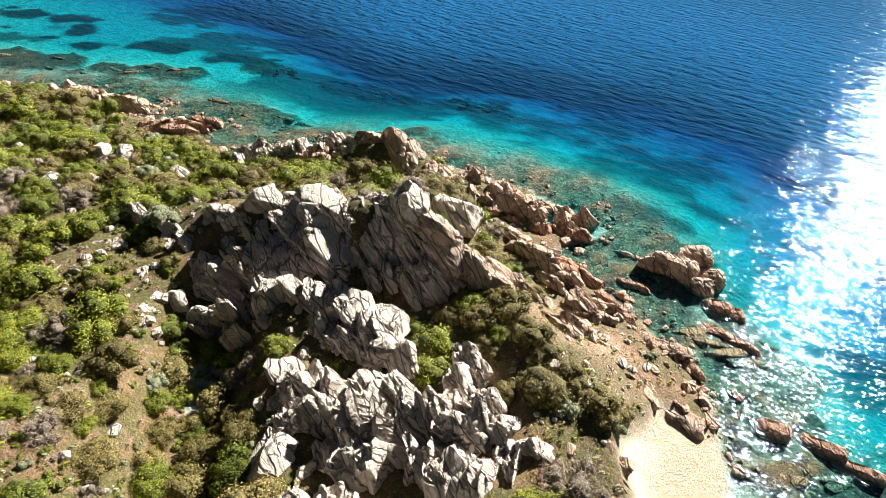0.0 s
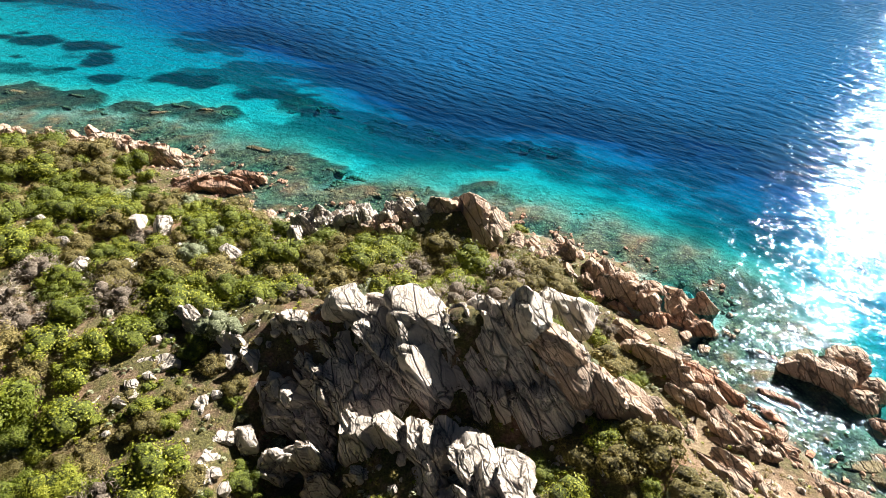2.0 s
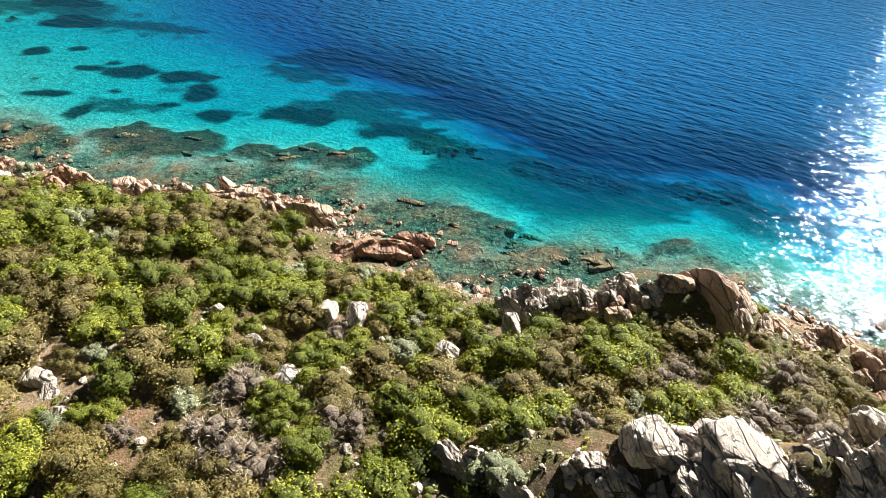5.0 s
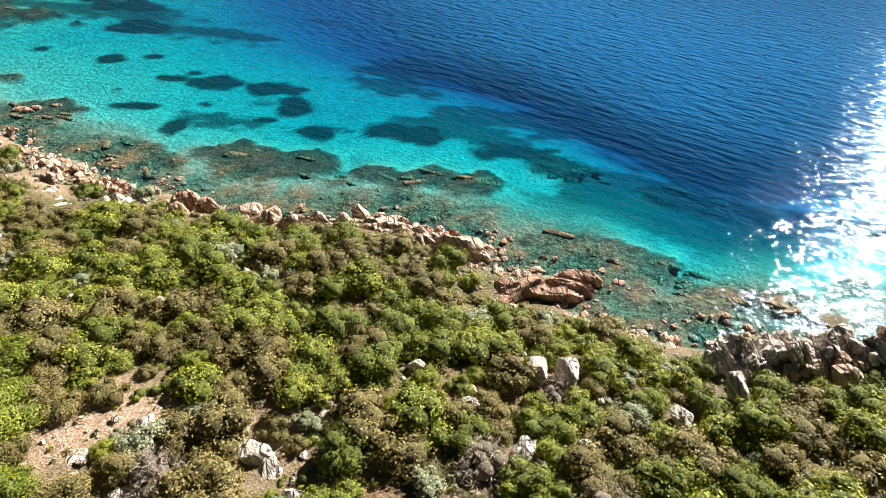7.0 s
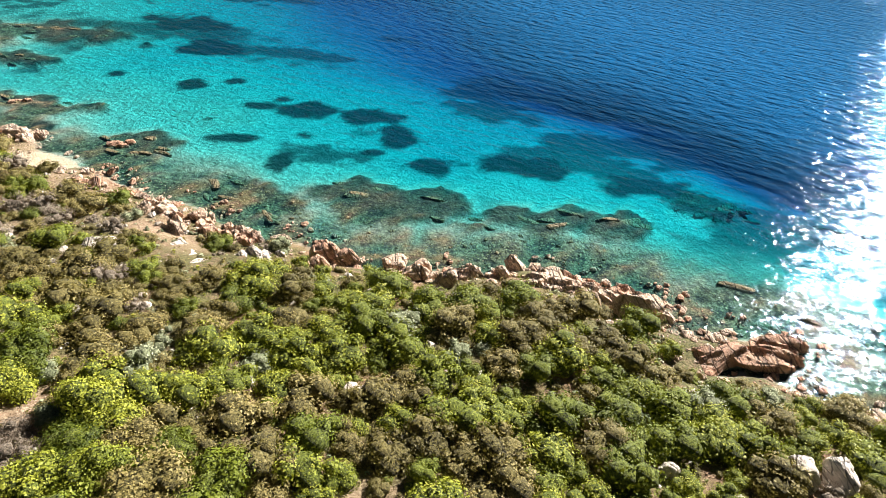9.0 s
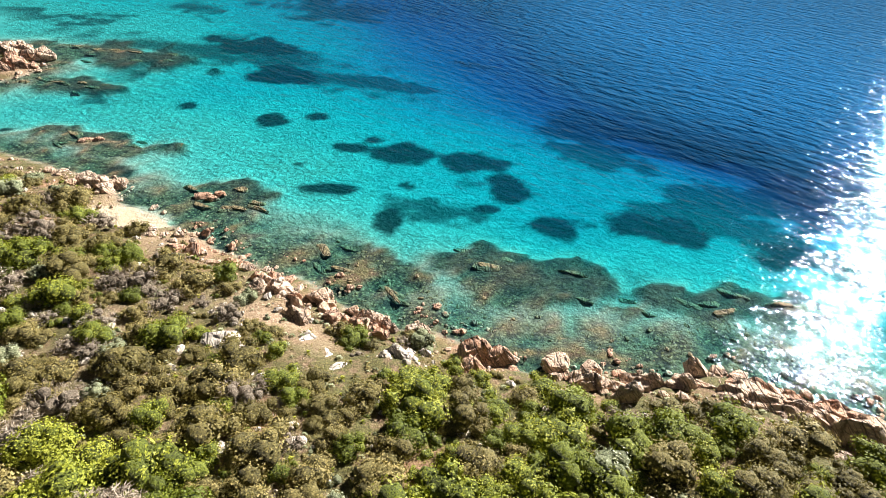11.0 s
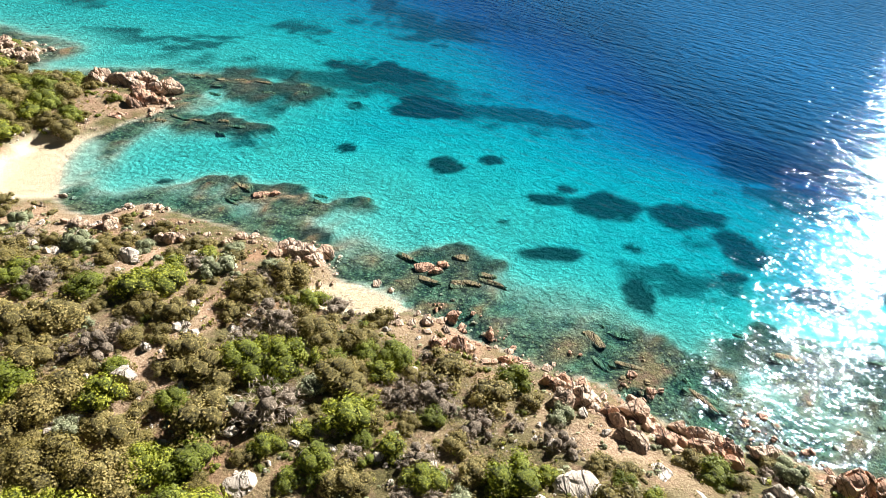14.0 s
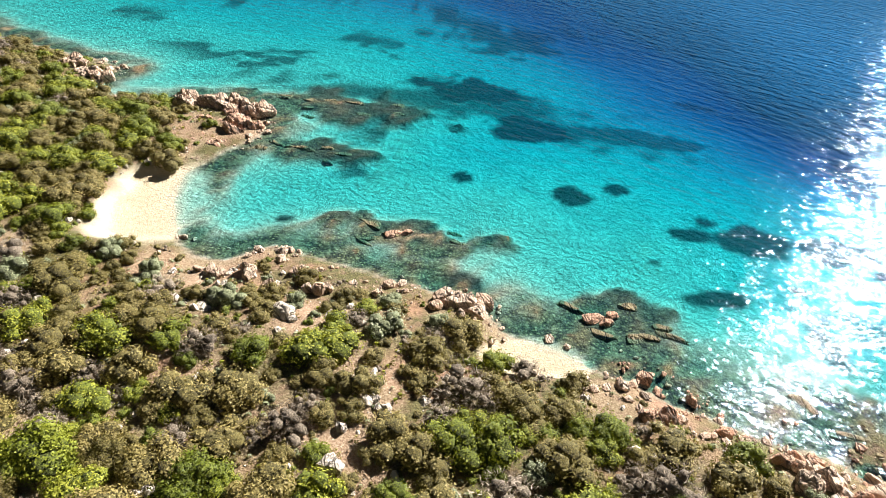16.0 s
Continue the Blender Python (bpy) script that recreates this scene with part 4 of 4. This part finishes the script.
def scatter():
    """Places for plants: x, y, radius, species, nearness, spaced so that crowns touch but seldom overlap."""
    n = 80000
    x, y = plant_rng.uniform(-128, 18, n), plant_rng.uniform(0, 112, n)
    low = np.interp(x, YLOW_X, YLOW_Y)
    d = inland(x, y)
    near = y - low
    sand = beach(x, y)
    ok = (d > 1.3) & (near > -7) & (sand < 0.15)
    x, y, d, near = x[ok], y[ok], d[ok], near[ok]
    g = fbm(x * 0.12, y * 0.12, octaves=3, seed=51)
    west, thick = smooth(-50, -66, x), np.clip(ridge(x, y, -42, 36, -20, 42, 9, 1.0) + ridge(x, y, -104, 70, -94, 92, 11, 1.0) + 0.5 * ridge(x, y, -14, 33, 2, 34, 4, 1.0) + 0.7 * ridge(x, y, -17, 20, -9.5, 23, 4, 1.0), 0, 1)
    herb = ridge(x, y, -18, 14, -8, 12, 7, 1.0)
    shore = smooth(4.5, 1.5, d)
    pick = plant_rng.random(len(x))
    kind = np.where(pick < 0.30 + 0.28 * thick - 0.10 * west + 0.18 * g, 0, np.where(pick < 0.70 + 0.2 * thick, 1, np.where(pick < 0.87, 2, 3)))
    size = plant_rng.lognormal(-0.42, 0.50, len(x)) * (1 - 0.35 * herb) * (1 - 0.25 * shore) * (1 + 0.12 * thick)
    size = np.clip(size, 0.25, 1.7) * np.where(kind == 3, 0.75, 1.0)
    keep_rate = np.clip(1.0 - 0.24 * west - 0.45 * shore + 0.30 * g + 0.5 * thick, 0.2, 1) * 0.85 * (1 - 0.85 * bare(x, y))
    stones = np.array(STONES)
    cells, out = {}, []
    order = np.argsort(-size)
    for i in order:
        if plant_rng.random() > keep_rate[i]:
            continue
        gap = np.hypot(stones[:, 0] - x[i], stones[:, 1] - y[i]) - stones[:, 2]
        if gap.min() < size[i] * 0.45:
            continue
        cx, cy = int(x[i] // 2), int(y[i] // 2)
        close = False
        for a in (-1, 0, 1):
            for b in (-1, 0, 1):
                for px, py, pr in cells.get((cx + a, cy + b), ()):
                    if math.hypot(px - x[i], py - y[i]) < (0.50 - 0.04 * thick[i]) * (pr + size[i]):
                        close = True
        if close:
            continue
        cells.setdefault((cx, cy), []).append((x[i], y[i], size[i]))
        out.append((x[i], y[i], size[i], ("mastic", "cistus", "dry", "helichrysum")[kind[i]], near[i]))
    for bx, by, br in ((-45.9, 34.0, 1.3), (-44.6, 34.5, 1.25), (-45.2, 35.2, 1.2), (-46.6, 35.0, 1.0), (-43.6, 33.8, 0.9)):
        out.append((bx, by, br, "cistus" if br == 1.25 else "mastic", 3.0))
    return out


PLANTS = scatter()
SINGLE = sorted((p for p in PLANTS if p[4] > 0.5 and p[2] > 0.5), key=lambda p: p[4])[:300]
chosen = set(map(id, SINGLE))
shapes = {}
for s, (name, label) in NAMES.items():
    leaves, size, lobes, flat, twiggy = FORMS[s]
    for k in range(5):
        co, faces, cc, cf = plant(900 + 10 * len(shapes) + k, leaves, size, lobes, flat, twiggy)
        shapes[s, k] = (raw_mesh("foliage", co, faces, [LEAF[s]]), raw_mesh("shaded_core_mass", cc, cf, [SHADED_INNER[s]], smooth_shade=True), stems(k))
for x, y, r, s, near in SINGLE:
    foliage, mass, stem = shapes[s, int(plant_rng.integers(5))]
    name, label = NAMES[s]
    ob = tagged(new(name), label, "bush", "bushes of the slope")
    ob.matrix_world = Matrix.LocRotScale((x, y, ground_at(x, y) - 0.06), Euler((0, 0, plant_rng.uniform(0, 6.28))), (r, r, r * plant_rng.uniform(0.8, 1.15)))
    # the middle part is a solid leafy filler, crown shade in its colour
    for part_name, me in (("foliage", foliage), ("wood", mass), ("stem", stem)):
        new(part_name, me).parent = ob


def cover(name, species, places, variants, label, mat):
    """All the further plants of one kind in one mesh."""
    quads, tris, qo, to = [], [], [], []
    for x, y, r, z, v in places:
        co, faces, cc, cf = variants[v % len(variants)]
        a = (x * 7.1 + y * 3.3) % 6.28
        c, s = math.cos(a), math.sin(a)
        rot = np.array([[c, -s, 0], [s, c, 0], [0, 0, 1]]) * r
        quads.append(co @ rot.T + (x, y, z))
        tris.append(cc @ rot.T + (x, y, z))
    nq, nt = len(variants[0][0]), len(variants[0][2])
    co = np.vstack(quads)
    me = raw_mesh(name, co, np.arange(len(co)).reshape(-1, 3), [mat])
    tones = np.random.default_rng(len(co)).random(len(places))
    me.attributes.new("tone", "FLOAT", "POINT").data.foreach_set("value", np.repeat(tones, nq).astype(np.float32))
    tagged(new(name, me), label, "scrub", kind="stuff")
    # filler cores of the crowns, their inner shade painted in the colour
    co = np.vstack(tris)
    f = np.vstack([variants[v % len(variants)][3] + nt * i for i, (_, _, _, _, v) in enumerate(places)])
    tagged(new(name + "_wood", raw_mesh(name + "_wood", co, f, [SHADED_INNER[species]], smooth_shade=True)), label, "scrub", kind="stuff")


for s, (name, label) in NAMES.items():
    leaves, size, lobes, flat, twiggy = FORMS[s]
    rest = [p for p in PLANTS if id(p) not in chosen and p[3] == s]
    for name_end, lower, upper, share, lobes_far in (("_scrub", 0.62, 9, 0.36, 10), ("_low_scrub", 0, 0.62, 0.11, 4)):
        variants = [plant(1500 + k, int(leaves * share), size * 0.98, lobes_far, flat, twiggy) for k in range(6)]
        places = [(x, y, r, ground_at(x, y) - 0.06, int(plant_rng.integers(6))) for p in rest if lower <= p[2] < upper for x, y, r in (p[:3],)]
        if places:
            cover(s + name_end, s, places, variants, "thick " + label.replace(" bush", " scrub"), LEAF_FAR[s])


# ---- low herbs and loose stones ----
def tufts():
    rng = np.random.default_rng(77)
    n = 50000
    x, y = rng.uniform(-126, 17, n), rng.uniform(2, 110, n)
    near = y - np.interp(x, YLOW_X, YLOW_Y)
    d = inland(x, y)
    ok = (d > 1.6) & (near > -4) & (beach(x, y) < 0.1) & (rng.random(n) > 0.35 * bare(x, y))
    x, y = x[ok], y[ok]
    groups = {"cistus": [], "helichrysum": [], "mastic": []}
    for i in range(len(x)):
        s = ("cistus", "helichrysum", "mastic", "cistus")[i % 4]
        groups[s].append((x[i], y[i], float(rng.uniform(0.08, 0.32)), ground_at(x[i], y[i]) - 0.02, i))
    for s, places in groups.items():
        variants = [plant(1700 + k, 13, 0.26, 2, 0.8, False) for k in range(4)]
        quads = []
        for px, py, r, z, v in places:
            quads.append(variants[v % 4][0] * r + (px, py, z))
        co = np.vstack(quads)
        me = raw_mesh("herbs", co, np.arange(len(co)).reshape(-1, 3), [LEAF_FAR[s]])
        me.attributes.new("tone", "FLOAT", "POINT").data.foreach_set("value", np.repeat(rng.random(len(places)), len(co) // len(places)).astype(np.float32))
        tagged(new("herbs", me), "low dry herbs and grass tufts between bushes", "herbs", kind="stuff")


tufts()


def loose_stones(name, mat, count, seed, low, high, sizes, label, west=-112, lift=0.15):
    rng = np.random.default_rng(seed)
    n = count * 30
    x, y = rng.uniform(west, 26, n), rng.uniform(4, 104, n)
    near = y - np.interp(x, YLOW_X, YLOW_Y)
    d = inland(x, y)
    ok = (d > low) & (d < high) & (near > -3) & (beach(x, y) < 0.5)
    ok &= fbm(x * 0.4, y * 0.4, octaves=2, seed=seed) > -0.25
    x, y = x[ok][:count], y[ok][:count]
    co0, f0 = BALLS[1]
    forms = [rock_shape(seed + k, 1, 0.7, 5, 1, 0.0, 0.12)[0] for k in range(5)]
    out = []
    for i in range(len(x)):
        s = sizes[0] * (sizes[1] / sizes[0]) ** (rng.random() ** 2)
        a = rng.uniform(0, 6.28)
        c, sn = math.cos(a), math.sin(a)
        rot = np.array([[c, -sn, 0], [sn, c, 0], [0, 0, 1]]) * np.array([s, s * rng.uniform(0.5, 0.9), s * rng.uniform(0.4, 0.7)])
        out.append(forms[i % 5] @ rot.T + (x[i], y[i], ground_at(x[i], y[i]) + lift * s))
    faces = np.vstack([f0 + len(co0) * i for i in range(len(out))])
    tagged(new(name, raw_mesh(name, np.vstack(out), faces, [mat])), label, "stones", kind="stuff")


loose_stones("shore_stones", PINK, 1800, 61, -0.8, 2.2, (0.08, 0.5), "pink granite stones scattered along the shore")
loose_stones("wet_stones", RED, 1500, 62, -2.2, 0.6, (0.06, 0.36), "wet red-brown stones at the waterline", -60)
loose_stones("sea_bed_stones", DARK, 1400, 63, -5.0, -0.3, (0.05, 0.26), "dark weedy stones on the shallow sea bed", -50, -0.15)
loose_stones("slope_stones", GREY, 3600, 64, 2.0, 25, (0.06, 0.42), "pale granite stones lying between the bushes")
